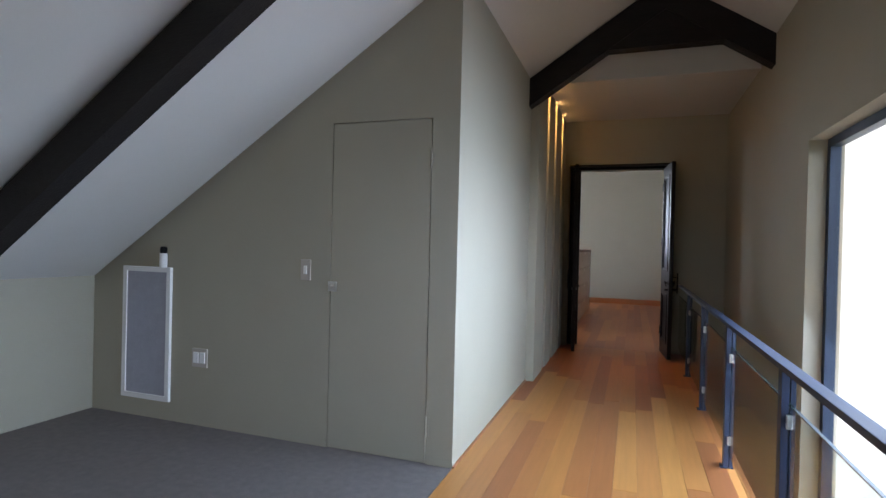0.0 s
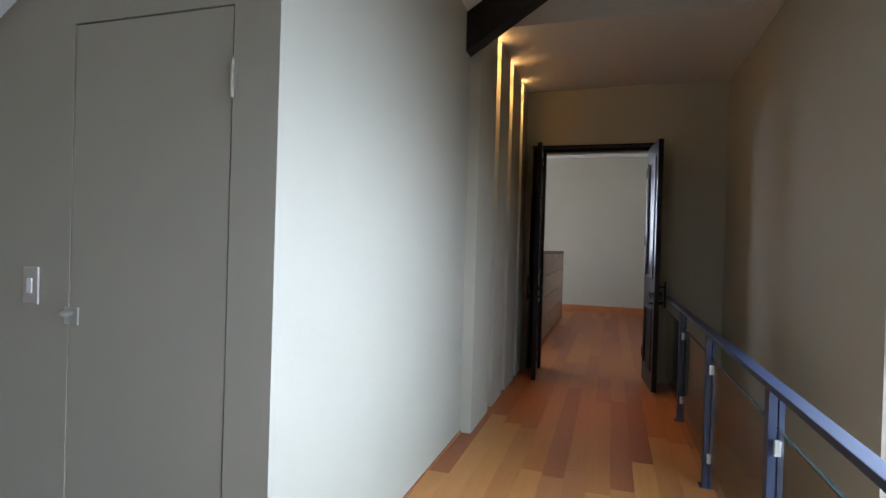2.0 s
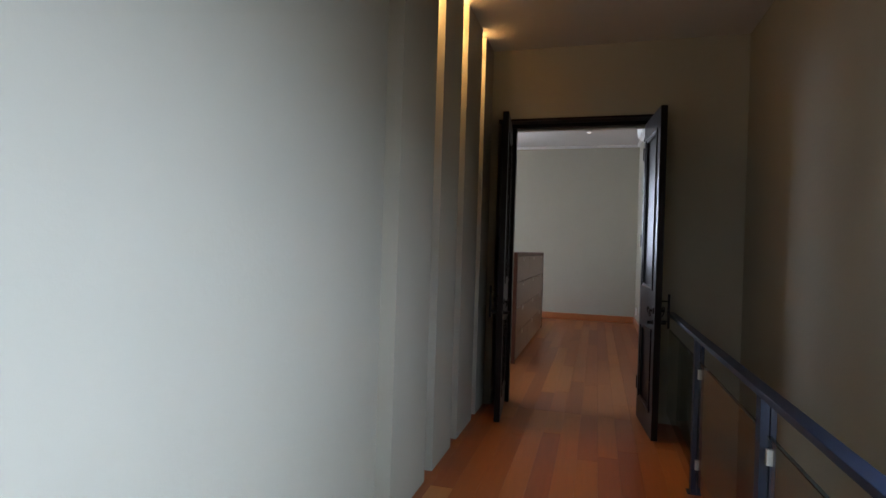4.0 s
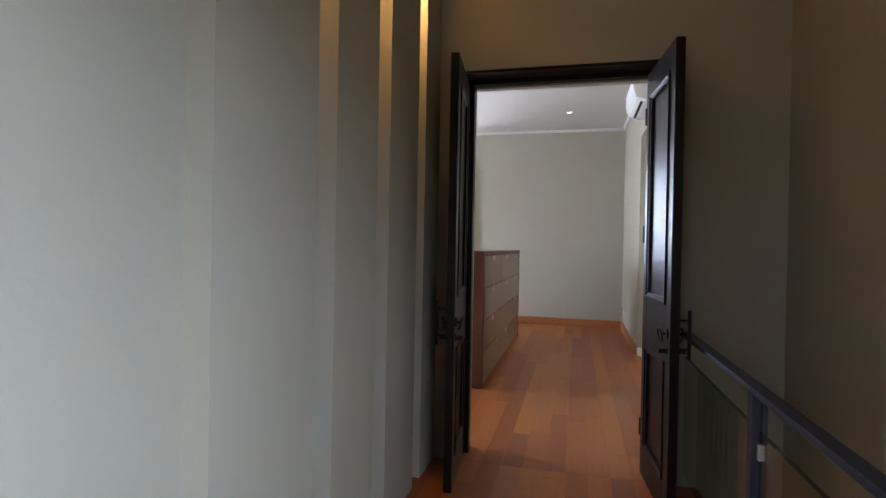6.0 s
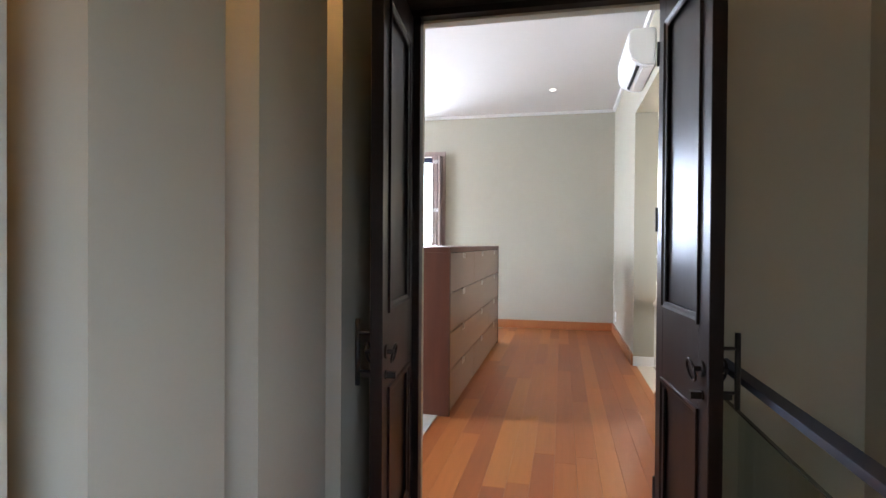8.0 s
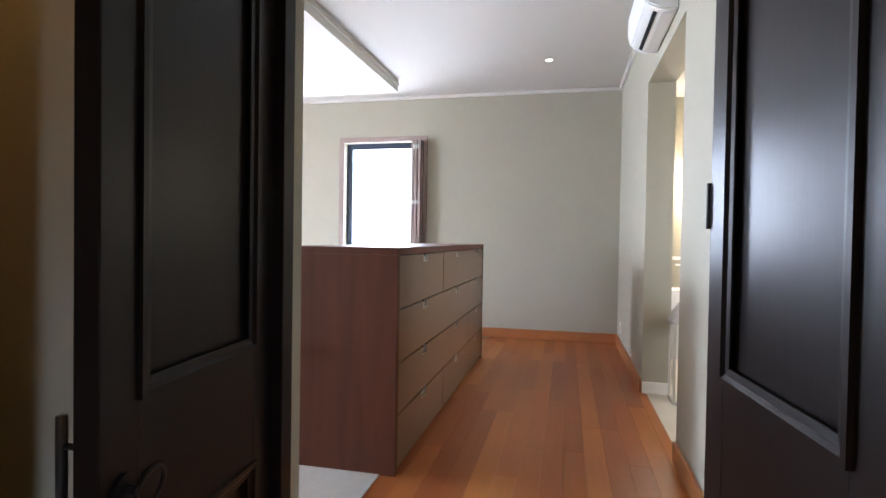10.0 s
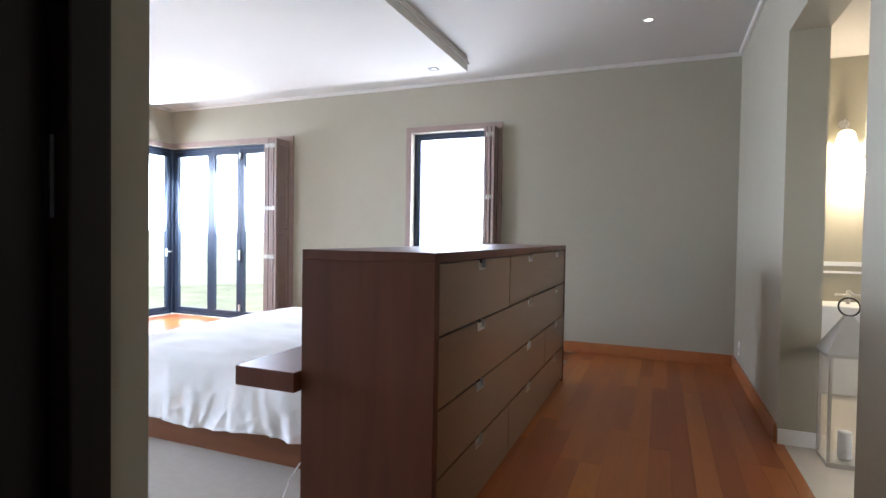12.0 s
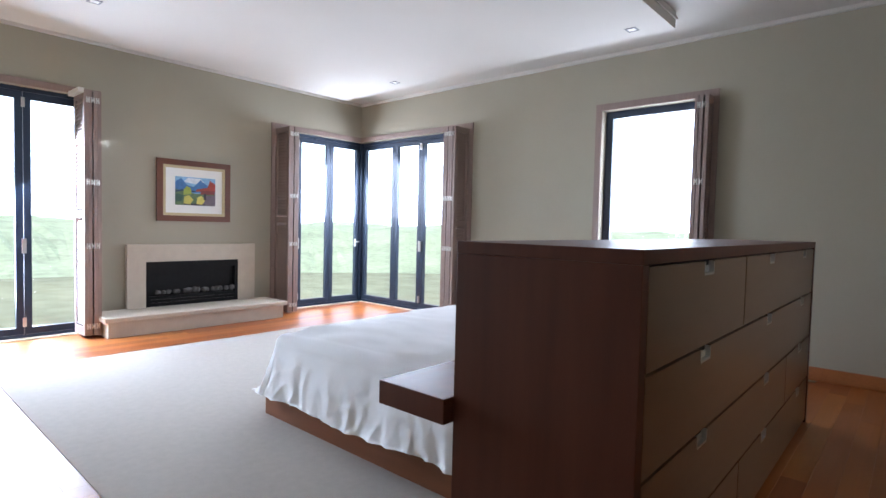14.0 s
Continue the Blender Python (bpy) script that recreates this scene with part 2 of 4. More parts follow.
def rect_wall(name, axis, a, b, u0, u1, z0, z1, holes, material, label):
    """A wall square to the axis, from a to b in thickness, with rectangular openings (u0, u1, z0, z1)."""
    us = sorted({u0, u1, *[v for h in holes for v in h[:2]]})
    zs = sorted({z0, z1, *[v for h in holes for v in h[2:]]})
    us, zs = [u for u in us if u0 <= u <= u1], [z for z in zs if z0 <= z <= z1]
    bm = bmesh.new()
    cache = {}

    def vert(u, z, d):
        key = (u, z, d)
        if key not in cache:
            cache[key] = bm.verts.new((d, u, z) if axis == "x" else (u, d, z))
        return cache[key]

    def solid(i, j):
        if not (0 <= i < len(us) - 1 and 0 <= j < len(zs) - 1):
            return False
        cu, cz = (us[i] + us[i + 1]) / 2, (zs[j] + zs[j + 1]) / 2
        return not any(h[0] < cu < h[1] and h[2] < cz < h[3] for h in holes)

    for i in range(len(us) - 1):
        for j in range(len(zs) - 1):
            if not solid(i, j):
                continue
            l, r, d, t = us[i], us[i + 1], zs[j], zs[j + 1]
            for s in (a, b):
                bm.faces.new((vert(l, d, s), vert(r, d, s), vert(r, t, s), vert(l, t, s)))
            for (p, q), nb in (((l, d), (l, t)), (i - 1, j)), (((r, d), (r, t)), (i + 1, j)), (((l, d), (r, d)), (i, j - 1)), (((l, t), (r, t)), (i, j + 1)):
                if not solid(*nb):
                    bm.faces.new((vert(*p, a), vert(*q, a), vert(*q, b), vert(*p, b)))
    return setting(name, bm, material, label, "wall")


# ---------------------------------------------------------------- the plan
HALL_L, HALL_R = -0.95, 1.065          # hall walls
ATTIC_L, KNEE = -3.82, 1.00           # knee wall
ATTIC_Y = 2.98
SLOPE = 0.66
RIDGE_X, RIDGE_Z = 0.22, 3.642
GABLE_Y, HALL_CEIL = 5.60, 2.97
DOOR_Y, DOOR_Y2 = 7.33, 7.57
DOOR_L, DOOR_R, DOOR_H = -0.81, 0.49, 2.390
ROOM_L, ROOM_R, ROOM_FAR, ROOM_CEIL = -7.45, 0.72, 13.49, 3.33
BACK = BACK_Y
LOW = -2.7

# ---------------------------------------------------------------- hall structure
bm = prisms("y", ([(ATTIC_L, 0), (-1.785, 0), (-1.785, KNEE + SLOPE * (-1.785 - ATTIC_L)), (ATTIC_L, KNEE)], ATTIC_Y, 3.10),
            ([(-1.785, 2.036), (-1.118, 2.036), (-1.118, KNEE + SLOPE * (-1.118 - ATTIC_L)), (-1.785, KNEE + SLOPE * (-1.785 - ATTIC_L))], ATTIC_Y, 3.10),
            ([(-1.118, 0), (HALL_L, 0), (HALL_L, 2.90), (-1.118, KNEE + SLOPE * (-1.118 - ATTIC_L))], ATTIC_Y, 3.10))
setting("wall_attic_end", bm, WALL, "sand-painted attic end wall under sloping ceiling", "wall")
setting("wall_knee", box((ATTIC_L - 0.12, BACK, 0), (ATTIC_L, 3.10, KNEE + 0.02)), WALL, "low sand-painted knee wall under the slope", "wall")
setting("wall_hall_left", box((HALL_L - 0.12, 3.10, 0), (HALL_L, 5.20, 2.97)), WALL, "plain sand-painted corridor wall", "wall")
rect_wall("wall_hall_right", "x", HALL_R, HALL_R + 0.20, BACK, DOOR_Y2, LOW, 3.2, [(1.60, 4.12, -0.6, 2.03)], WALL, "sand-painted stairwell wall with a tall window")
rect_wall("wall_door", "y", DOOR_Y, DOOR_Y2, ROOM_L - 0.3, HALL_R + 0.20, LOW, 3.6, [(DOOR_L, DOOR_R, -0.03, DOOR_H + 0.004)], WALL, "sand-painted wall with the double doorway")
# The opening behind the camera is assumed, for the attic fill lamp.
rect_wall("wall_hall_back", "y", BACK - 0.2, BACK, ATTIC_L - 0.12, HALL_R + 0.20, LOW, 3.8, [(-2.5, -1.3, 0.5, 1.8)], WALL, "sand-painted back wall with an assumed, unseen window opening")
t = 0.12
setting("ceiling_slope_left", prisms("y", ([(ATTIC_L - 0.15, KNEE - SLOPE * 0.15), (RIDGE_X, RIDGE_Z + 0.02), (RIDGE_X, RIDGE_Z + 0.17), (ATTIC_L - 0.15, KNEE - SLOPE * 0.15 + 0.15)], BACK, GABLE_Y)), CEIL, "white sloping ceiling boards painted smooth", "ceiling")
setting("ceiling_slope_right", prisms("y", ([(RIDGE_X, RIDGE_Z + 0.02), (HALL_R + 0.20, RIDGE_Z - SLOPE * (HALL_R + 0.20 - RIDGE_X)), (HALL_R + 0.20, RIDGE_Z - SLOPE * (HALL_R + 0.20 - RIDGE_X) + 0.15), (RIDGE_X, RIDGE_Z + 0.17)], BACK, GABLE_Y)), CEIL, "white sloping ceiling", "ceiling")
setting("wall_gable", prisms("y", ([(HALL_L - 0.3, HALL_CEIL), (HALL_R, HALL_CEIL), (HALL_R, 3.3), (RIDGE_X, 3.85), (HALL_L - 0.3, 3.3)], GABLE_Y, GABLE_Y + 0.1)), CEIL, "white gable above the flat ceiling", "wall")
setting("ceiling_hall", box((HALL_L - 0.5, GABLE_Y + 0.1, HALL_CEIL), (HALL_R, DOOR_Y, HALL_CEIL + 0.1)), CEIL, "flat white hall ceiling", "ceiling")
setting("subfloor_hall", box((HALL_L - 0.1, BACK, -0.3), (0.62, DOOR_Y2, -0.022)), SKIRT, "timber landing edge", "floor")
setting("floor_stairwell", box((0.3, BACK, LOW - 0.1), (HALL_R, DOOR_Y, LOW)), PLANK, "timber floor of the storey below", "floor")
setting("wall_stairwell", box((0.40, BACK, LOW), (0.55, DOOR_Y, -0.30)), WALL, "sand-painted stairwell wall below the landing", "wall")
setting("carpet_attic", boxes(((ATTIC_L, BACK, -0.1), (HALL_L - 0.004, ATTIC_Y, 0.0)), ((-1.785, ATTIC_Y, -0.1), (-1.118, 3.24, 0.0))), CARPET, "grey-beige fitted carpet in the attic corner", "carpet")
# panelled end of the corridor wall
PANELS = [(5.20, 5.725), (5.87, 6.275), (6.43, 6.875), (7.015, 7.33)]
for a, b in PANELS:
    setting("wall_panel", box((-1.07, a, 0), (-0.872, b, HALL_CEIL)), WALL, "proud sand-painted corridor wall panel", "wall")
setting("wall_slot_back", box((-1.2, 5.20, 0), (-1.07, DOOR_Y, HALL_CEIL)), WALL, "sand-painted back of the lit wall slots", "wall")

# trusses
def truss(y, deep, wide, collar):
    tr = thing("roof_truss", 0, y, 0, "black-stained timber roof truss under the white slope", "beam", "roof trusses")
    zl = lambda x: RIDGE_Z - SLOPE * (RIDGE_X - x)
    zr = lambda x: RIDGE_Z - SLOPE * (x - RIDGE_X)
    x0 = HALL_L if collar else ATTIC_L
    put("rafter", prisms("y", ([(x0, zl(x0) - deep), (RIDGE_X, RIDGE_Z - deep), (RIDGE_X, RIDGE_Z + 0.01), (x0, zl(x0) + 0.01)], y - wide / 2, y + wide / 2)), BEAM, tr)
    put("rafter", prisms("y", ([(RIDGE_X, RIDGE_Z - deep), (HALL_R, zr(HALL_R) - deep), (HALL_R, zr(HALL_R) + 0.01), (RIDGE_X, RIDGE_Z + 0.01)], y - wide / 2, y + wide / 2)), BEAM, tr)
    zc = 3.08
    xa, xb = RIDGE_X - (RIDGE_Z - deep - zc) / SLOPE, RIDGE_X + (RIDGE_Z - deep - zc) / SLOPE
    put("collar_beam", prisms("y", ([(xa, zc), (xb, zc), (RIDGE_X, RIDGE_Z - deep - 0.004)], y - wide / 2 + 0.004, y + wide / 2 - 0.004)), BEAM, tr)

truss(5.14, 0.25, 0.14, True)
truss(1.91, 0.205, 0.12, False)

# ---------------------------------------------------------------- bedroom structure
rect_wall("wall_bedroom_far", "y", ROOM_FAR, ROOM_FAR + 0.3, ROOM_L, ROOM_R + 0.2, -0.2, 3.6, [(ROOM_L, -5.10, -0.03, 2.70), (-3.12, -1.95, 0.95, 2.70)], WALL, "sand-painted bedroom wall with two windows")
rect_wall("wall_bedroom_left", "x", ROOM_L - 0.3, ROOM_L, DOOR_Y2, ROOM_FAR, -0.2, 3.6, [(11.88, ROOM_FAR, -0.03, 2.70), (7.72, 9.55, -0.03, 2.70)], WALL, "sand-painted bedroom wall with fireplace and windows")
rect_wall("wall_bedroom_right", "x", ROOM_R, ROOM_R + 0.23, DOOR_Y2, ROOM_FAR, -0.2, 3.6, [(9.64, 11.16, -0.03, 2.72)], WALL, "sand-painted bedroom wall with an opening to the bathroom")
setting("ceiling_bedroom", box((ROOM_L, DOOR_Y2, ROOM_CEIL), (ROOM_R, ROOM_FAR, ROOM_CEIL + 0.1)), CEIL, "flat white bedroom ceiling", "ceiling")
setting("ceiling_raft", box((-6.9, 8.3, 3.18), (-2.07, 12.70, ROOM_CEIL)), CEIL, "lowered white ceiling panel over the bed", "ceiling")
setting("subfloor_bedroom", box((ROOM_L, DOOR_Y2, -0.2), (ROOM_R + 0.05, ROOM_FAR, -0.022)), SKIRT, "bedroom subfloor", "floor")
RUG_X0, RUG_X1, RUG_Y0, RUG_Y1 = -6.10, -0.945, 8.40, 12.95
setting("carpet_bedroom", box((RUG_X0, RUG_Y0, -0.022), (RUG_X1, RUG_Y1, 0.006), 0.004), RUG, "pale beige carpet laid round the bed", "carpet")

# bathroom beyond the opening
BATH_Y = 13.2
setting("floor_bathroom", boxes(((ROOM_R + 0.23, 8.9, -0.2), (3.4, BATH_Y, 0.0)), ((ROOM_R + 0.04, 9.64, -0.028), (ROOM_R + 0.23, 11.16, 0.0))), CREAM_TILE, "cream tiled bathroom floor", "floor")
# Out of view; its window opening is added for the bathroom fill lamp.
rect_wall("wall_bathroom_outer", "x", 3.4, 3.5, 8.7, BATH_Y + 0.2, 0, 3.1, [(9.2, 10.6, 0.9, 2.2)], WALL, "sand-painted bathroom wall with an added, unseen window opening")
setting("wall_bathroom", boxes(((ROOM_R + 0.23, 8.7, 0), (3.4, 8.9, 3.1)), ((ROOM_R + 0.23, BATH_Y, 0), (3.4, BATH_Y + 0.2, 3.1))), WALL, "sand-painted bathroom walls", "wall")
setting("ceiling_bathroom", box((ROOM_R + 0.23, 8.7, 3.1), (3.5, BATH_Y + 0.2, 3.2)), CEIL, "white bathroom ceiling", "ceiling")
setting("skirting_bathroom", box((ROOM_R + 0.004, 11.148, 0), (ROOM_R + 0.23, 11.16, 0.10)), WHITE, "white skirting in the bathroom opening", "skirting")

# cornices and skirtings
def strip(name, outline_near, lo, hi, axis, material, label):
    return setting(name, prisms(axis, (outline_near, lo, hi)), material, label, name.split("_")[0])

c = 0.038
strip("cornice_far", [(ROOM_FAR, ROOM_CEIL), (ROOM_FAR, ROOM_CEIL - c), (ROOM_FAR - 0.015, ROOM_CEIL - c), (ROOM_FAR - 0.03, ROOM_CEIL - 0.035), (ROOM_FAR - c, ROOM_CEIL - 0.012), (ROOM_FAR - c, ROOM_CEIL)], ROOM_L, ROOM_R, "x", CEIL, "white plaster cornice")
strip("cornice_left", [(ROOM_L, ROOM_CEIL), (ROOM_L, ROOM_CEIL - c), (ROOM_L + 0.015, ROOM_CEIL - c), (ROOM_L + 0.03, ROOM_CEIL - 0.035), (ROOM_L + c, ROOM_CEIL - 0.012), (ROOM_L + c, ROOM_CEIL)], DOOR_Y2, ROOM_FAR - c, "y", CEIL, "white plaster cornice")
strip("cornice_right", [(ROOM_R, ROOM_CEIL), (ROOM_R, ROOM_CEIL - c), (ROOM_R - 0.015, ROOM_CEIL - c), (ROOM_R - 0.03, ROOM_CEIL - 0.035), (ROOM_R - c, ROOM_CEIL - 0.012), (ROOM_R - c, ROOM_CEIL)], DOOR_Y2, ROOM_FAR - c, "y", CEIL, "white plaster cornice")
setting("skirting_far", box((-4.98, ROOM_FAR - 0.02, 0), (ROOM_R - 0.02, ROOM_FAR, 0.125), 0.004), SKIRT, "red-brown wooden skirting board", "skirting")
setting("skirting_right", box((ROOM_R - 0.02, 11.16, 0), (ROOM_R, ROOM_FAR, 0.125), 0.004), SKIRT, "red-brown wooden skirting board", "skirting")
setting("skirting_right_near", box((ROOM_R - 0.02, DOOR_Y2, 0), (ROOM_R, 9.64, 0.125), 0.004), SKIRT, "red-brown wooden skirting board", "skirting")
for a, b_ in [(5.725, 5.87), (6.275, 6.43), (6.875, 7.015)]:
    setting("skirting_slot", box((-1.07, a, 0), (-0.99, b_, 0.05), 0.004), SKIRT, "short red-brown skirting in the lit slot", "skirting")
setting("threshold_hall", box((HALL_L - 0.0, 2.98, 0.0), (HALL_L + 0.012, 5.20, 0.012)), SKIRT, "thin wooden bead at the foot of the wall", "trim")
setting("trim_landing", box((0.622, BACK, -0.30), (0.65, DOOR_Y, -0.002), 0.003), SKIRT, "wooden landing edge board", "trim")


# ---------------------------------------------------------------- double doors
JL, JR = -0.677, 0.385
fr = thing("door_frame", -0.165, 7.42, 0, "dark brown wooden frame of the double doorway", "door frame", kind="structure")
put("jamb", box((DOOR_L, 7.452, 0), (JL, 7.507, DOOR_H - 0.045), 0.004), DARKWOOD, fr)
put("jamb", box((JR, 7.452, 0), (DOOR_R, 7.507, DOOR_H - 0.045), 0.004), DARKWOOD, fr)
put("head", boxes(((DOOR_L, 7.452, DOOR_H - 0.045), (DOOR_R, 7.507, DOOR_H)), ((DOOR_L, DOOR_Y - 0.006, DOOR_H - 0.014), (DOOR_R, 7.452, DOOR_H + 0.004))), DARKWOOD, fr)
setting("door_reveal", boxes(((DOOR_L, 7.507, 0), (JL - 0.008, DOOR_Y2 - 0.003, DOOR_H)), ((JR + 0.008, 7.507, 0), (DOOR_R, DOOR_Y2 - 0.003, DOOR_H)), ((JL - 0.008, 7.507, DOOR_H - 0.057), (JR + 0.008, DOOR_Y2 - 0.003, DOOR_H))), WALL, "plastered reveal behind the door frame", "wall")


def frame_ring(bm, x0, x1, z0, z1, y, w, d, slope=0.0):
    """A raised moulding round a panel in the xz plane, standing out by d towards -y if d > 0."""
    prof = [(0, 0), (0.0, d), (w * 0.35, d), (w * 0.6, d * 0.45), (w, d * 0.3), (w, 0)]
    for (ax, az), (bx, bz), inx, inz in (((x0, z0), (x1, z0), 0, 1), ((x1, z0), (x1, z1), -1, 0), ((x1, z1), (x0, z1), 0, -1), ((x0, z1), (x0, z0), 1, 0)):
        L = Vector((bx - ax, 0, bz - az)).normalized()
        rows = []
        for px, pz, sg in ((ax, az, 1), (bx, bz, -1)):
            rows.append([bm.verts.new((px + inx * o + L.x * o * sg, y - h, pz + inz * o + L.z * o * sg)) for o, h in prof])
        for i in range(len(prof) - 1):
            bm.faces.new((rows[0][i], rows[1][i], rows[1][i + 1], rows[0][i + 1]))
    return bm


def door_leaf(hinge, angle, sign, label):
    """A leaf built along +x from its hinge (sign -1: along -x), closed in the xz plane, then swung."""
    W, H, T = 0.60, 2.340, 0.045
    leaf = thing("door_leaf", *hinge, label, "door", "double doors")
    leaf.rotation_euler = (0, 0, angle)
    s = sign

    def bx(x0, x1, y0, y1, z0, z1, bevel=0.0):
        return box((min(s * x0, s * x1), y0, z0), (max(s * x0, s * x1), y1, z1), bevel)

    st = 0.095
    part("stile", bx(0, st, -T / 2, T / 2, 0.012, H, 0.003), DARKWOOD, leaf)
    part("stile", bx(W - st, W, -T / 2, T / 2, 0.012, H, 0.003), DARKWOOD, leaf)
    for z0, z1 in ((0.012, 0.19), (0.765, 1.055), (2.195, H)):
        part("rail", bx(st, W - st, -T / 2 + 0.0005, T / 2 - 0.0005, z0, z1), DARKWOOD, leaf)
    for z0, z1 in ((0.19, 0.765), (1.055, 2.195)):
        part("panel", bx(st, W - st, -0.008, 0.008, z0, z1), DARKWOOD, leaf)
        for side in (-1, 1):
            bm = bmesh.new()
            a, b_ = sorted((s * st, s * (W - st)))
            frame_ring(bm, a - 0.008, b_ + 0.008, z0 - 0.008, z1 + 0.008, side * (T / 2 - 0.004), 0.034, -side * 0.013 if side > 0 else 0.013)
            part("moulding", bm, DARKWOOD, leaf)
    # ring pulls, escutcheons and key on the inner face, bar handle on the outer one
    xh = s * (W - 0.05)
    for side in (-1, 1):
        y = side * (T / 2)
        bm = tube(bmesh.new(), (xh, y, 0.912), (xh, y + side * 0.008, 0.912), 0.026, 16)
        tube(bm, (xh, y, 0.912), (xh, y + side * 0.03, 0.912), 0.009, 10)
        part("rose", bm, IRON, leaf, "black iron rose")
        bm = ring(bmesh.new(), (xh - s * 0.035, y + side * 0.024, 0.900), 0.036, 0.0045, Matrix.Rotation(radians(90 - side * 12), 3, "X"))
        part("ring_handle", bm, IRON, leaf, "black iron ring handle", smooth=True)
        bm = tube(bmesh.new(), (xh, y, 0.828), (xh, y + side * 0.006, 0.828), 0.017, 14)
        tube(bm, (xh, y, 0.828), (xh, y + side * 0.03, 0.828), 0.005, 8)
        add_box(bm, (xh - 0.012, y + min(0, side * 0.04), 0.818), (xh + 0.012, y + max(0, side * 0.04), 0.840))
        part("keyhole_plate", bm, IRON, leaf, "black iron keyhole with key")
    return leaf


hl = Vector((-0.732, 7.448, 0))
hr = Vector((0.376, 7.448, 0))
ang_l = math.atan2(6.85 - hl.y, -0.670 - hl.x)
ang_r = math.atan2(6.85 - hr.y, 0.433 - hr.x)
left_leaf = door_leaf(hl, ang_l, 1, "dark brown panelled wooden door leaf standing open")
right_leaf = door_leaf(hr, ang_r + math.pi, -1, "dark brown panelled wooden door leaf standing open")
# bar pulls stand on the faces turned to the walls
for leaf, s, side in ((left_leaf, 1, -1), (right_leaf, -1, -1)):
    y = side * 0.0225
    xb = s * 0.56
    bm = bmesh.new()
    tube(bm, (xb, y + side * 0.055, 0.79), (xb, y + side * 0.055, 1.03), 0.009, 10)
    for z in (0.84, 0.98):
        tube(bm, (xb, y, z), (xb, y + side * 0.055, z), 0.006, 8)
    part("bar_handle", bm, IRON, leaf, "black iron bar handle", smooth=True)
    for z in (0.28, 1.41, 2.1):
        bm = tube(bmesh.new(), (s * -0.004, 0.024 * -side, z - 0.05), (s * -0.004, 0.024 * -side, z + 0.05), 0.006, 10)
        add_box(bm, (min(0, s * 0.007), -side * 0.0225 - 0.0015, z - 0.045), (max(0, s * 0.007), -side * 0.0225 + 0.0015, z + 0.045))
        part("hinge", bm, IRON, leaf, "dark iron butt hinge")


# ---------------------------------------------------------------- hall things
cd = thing("cupboard_door", -1.45, 2.98, 0, "flush sand-painted cupboard door in the attic wall", "door")
put("leaf", box((-1.780, ATTIC_Y + 0.002, 0.004), (-1.123, ATTIC_Y + 0.04, 2.031), 0.0015), DOOR_PAINT, cd)
for z in (0.22, 1.80):
    bm = tube(bmesh.new(), (-1.120, ATTIC_Y - 0.003, z - 0.06), (-1.120, ATTIC_Y - 0.003, z + 0.06), 0.007, 10)
    add_box(bm, (-1.120, ATTIC_Y - 0.0015, z - 0.06), (-1.100, ATTIC_Y + 0.001, z + 0.06))
    put("hinge", bm, DOOR_PAINT, cd, "painted-over butt hinge")
bm = bmesh.new()
add_box(bm, (-1.795, ATTIC_Y - 0.006, 0.985), (-1.735, ATTIC_Y + 0.001, 1.045))
tube(bm, (-1.760, ATTIC_Y - 0.005, 1.025), (-1.760, ATTIC_Y - 0.03, 1.025), 0.008, 12)
lathe(bm, [(0.004, 0.0), (0.016, 0.004), (0.018, 0.012), (0.012, 0.02), (0.003, 0.022)], (-1.760, ATTIC_Y - 0.03, 1.014), 14)
put("latch", bm, BRIGHT, cd, "small tarnished metal latch")
setting("cupboard_back", box((-1.9, 3.24, 0), (-1.08, 3.30, 2.2)), WALL, "back of the shallow wall cupboard", "wall")

sw = thing("light_switch", -1.96, 2.98, 1.10, "beige metal light switch with white rocker", "light switch")
put("plate", box((-1.998, ATTIC_Y - 0.008, 1.045), (-1.925, ATTIC_Y, 1.178), 0.003), mat("champagne_plate", (0.46, 0.41, 0.36), 0.35, metal=0.1, vary=0.04), sw)
put("rocker", box((-1.974, ATTIC_Y - 0.013, 1.085), (-1.95, ATTIC_Y - 0.006, 1.138), 0.002), WHITE, sw)
PLATE = bpy.data.materials["champagne_plate"]
sk = thing("wall_socket", -2.80, 2.98, 0.47, "double switched socket with white rockers", "socket")
put("plate", box((-2.865, ATTIC_Y - 0.008, 0.405), (-2.735, ATTIC_Y, 0.535), 0.003), PLATE, sk)
for x in (-2.85, -2.795):
    put("rocker", box((x, ATTIC_Y - 0.014, 0.435), (x + 0.045, ATTIC_Y - 0.006, 0.510), 0.003), WHITE, sk)
hp = thing("access_panel", -3.28, 2.98, 0.13, "white-framed grey fabric access panel on the wall", "panel")
x0, x1, z0, z1, f = -3.505, -3.06, 0.135, 1.085, 0.035
put("frame", prisms("y", ([(x0, z0), (x1, z0), (x1, z0 + f), (x0, z0 + f)], ATTIC_Y - 0.022, ATTIC_Y), ([(x0, z1 - f), (x1, z1 - f), (x1, z1), (x0, z1)], ATTIC_Y - 0.022, ATTIC_Y),
    ([(x0, z0 + f), (x0 + f, z0 + f), (x0 + f, z1 - f), (x0, z1 - f)], ATTIC_Y - 0.022, ATTIC_Y), ([(x1 - f, z0 + f), (x1, z0 + f), (x1, z1 - f), (x1 - f, z1 - f)], ATTIC_Y - 0.022, ATTIC_Y)), WHITE, hp)
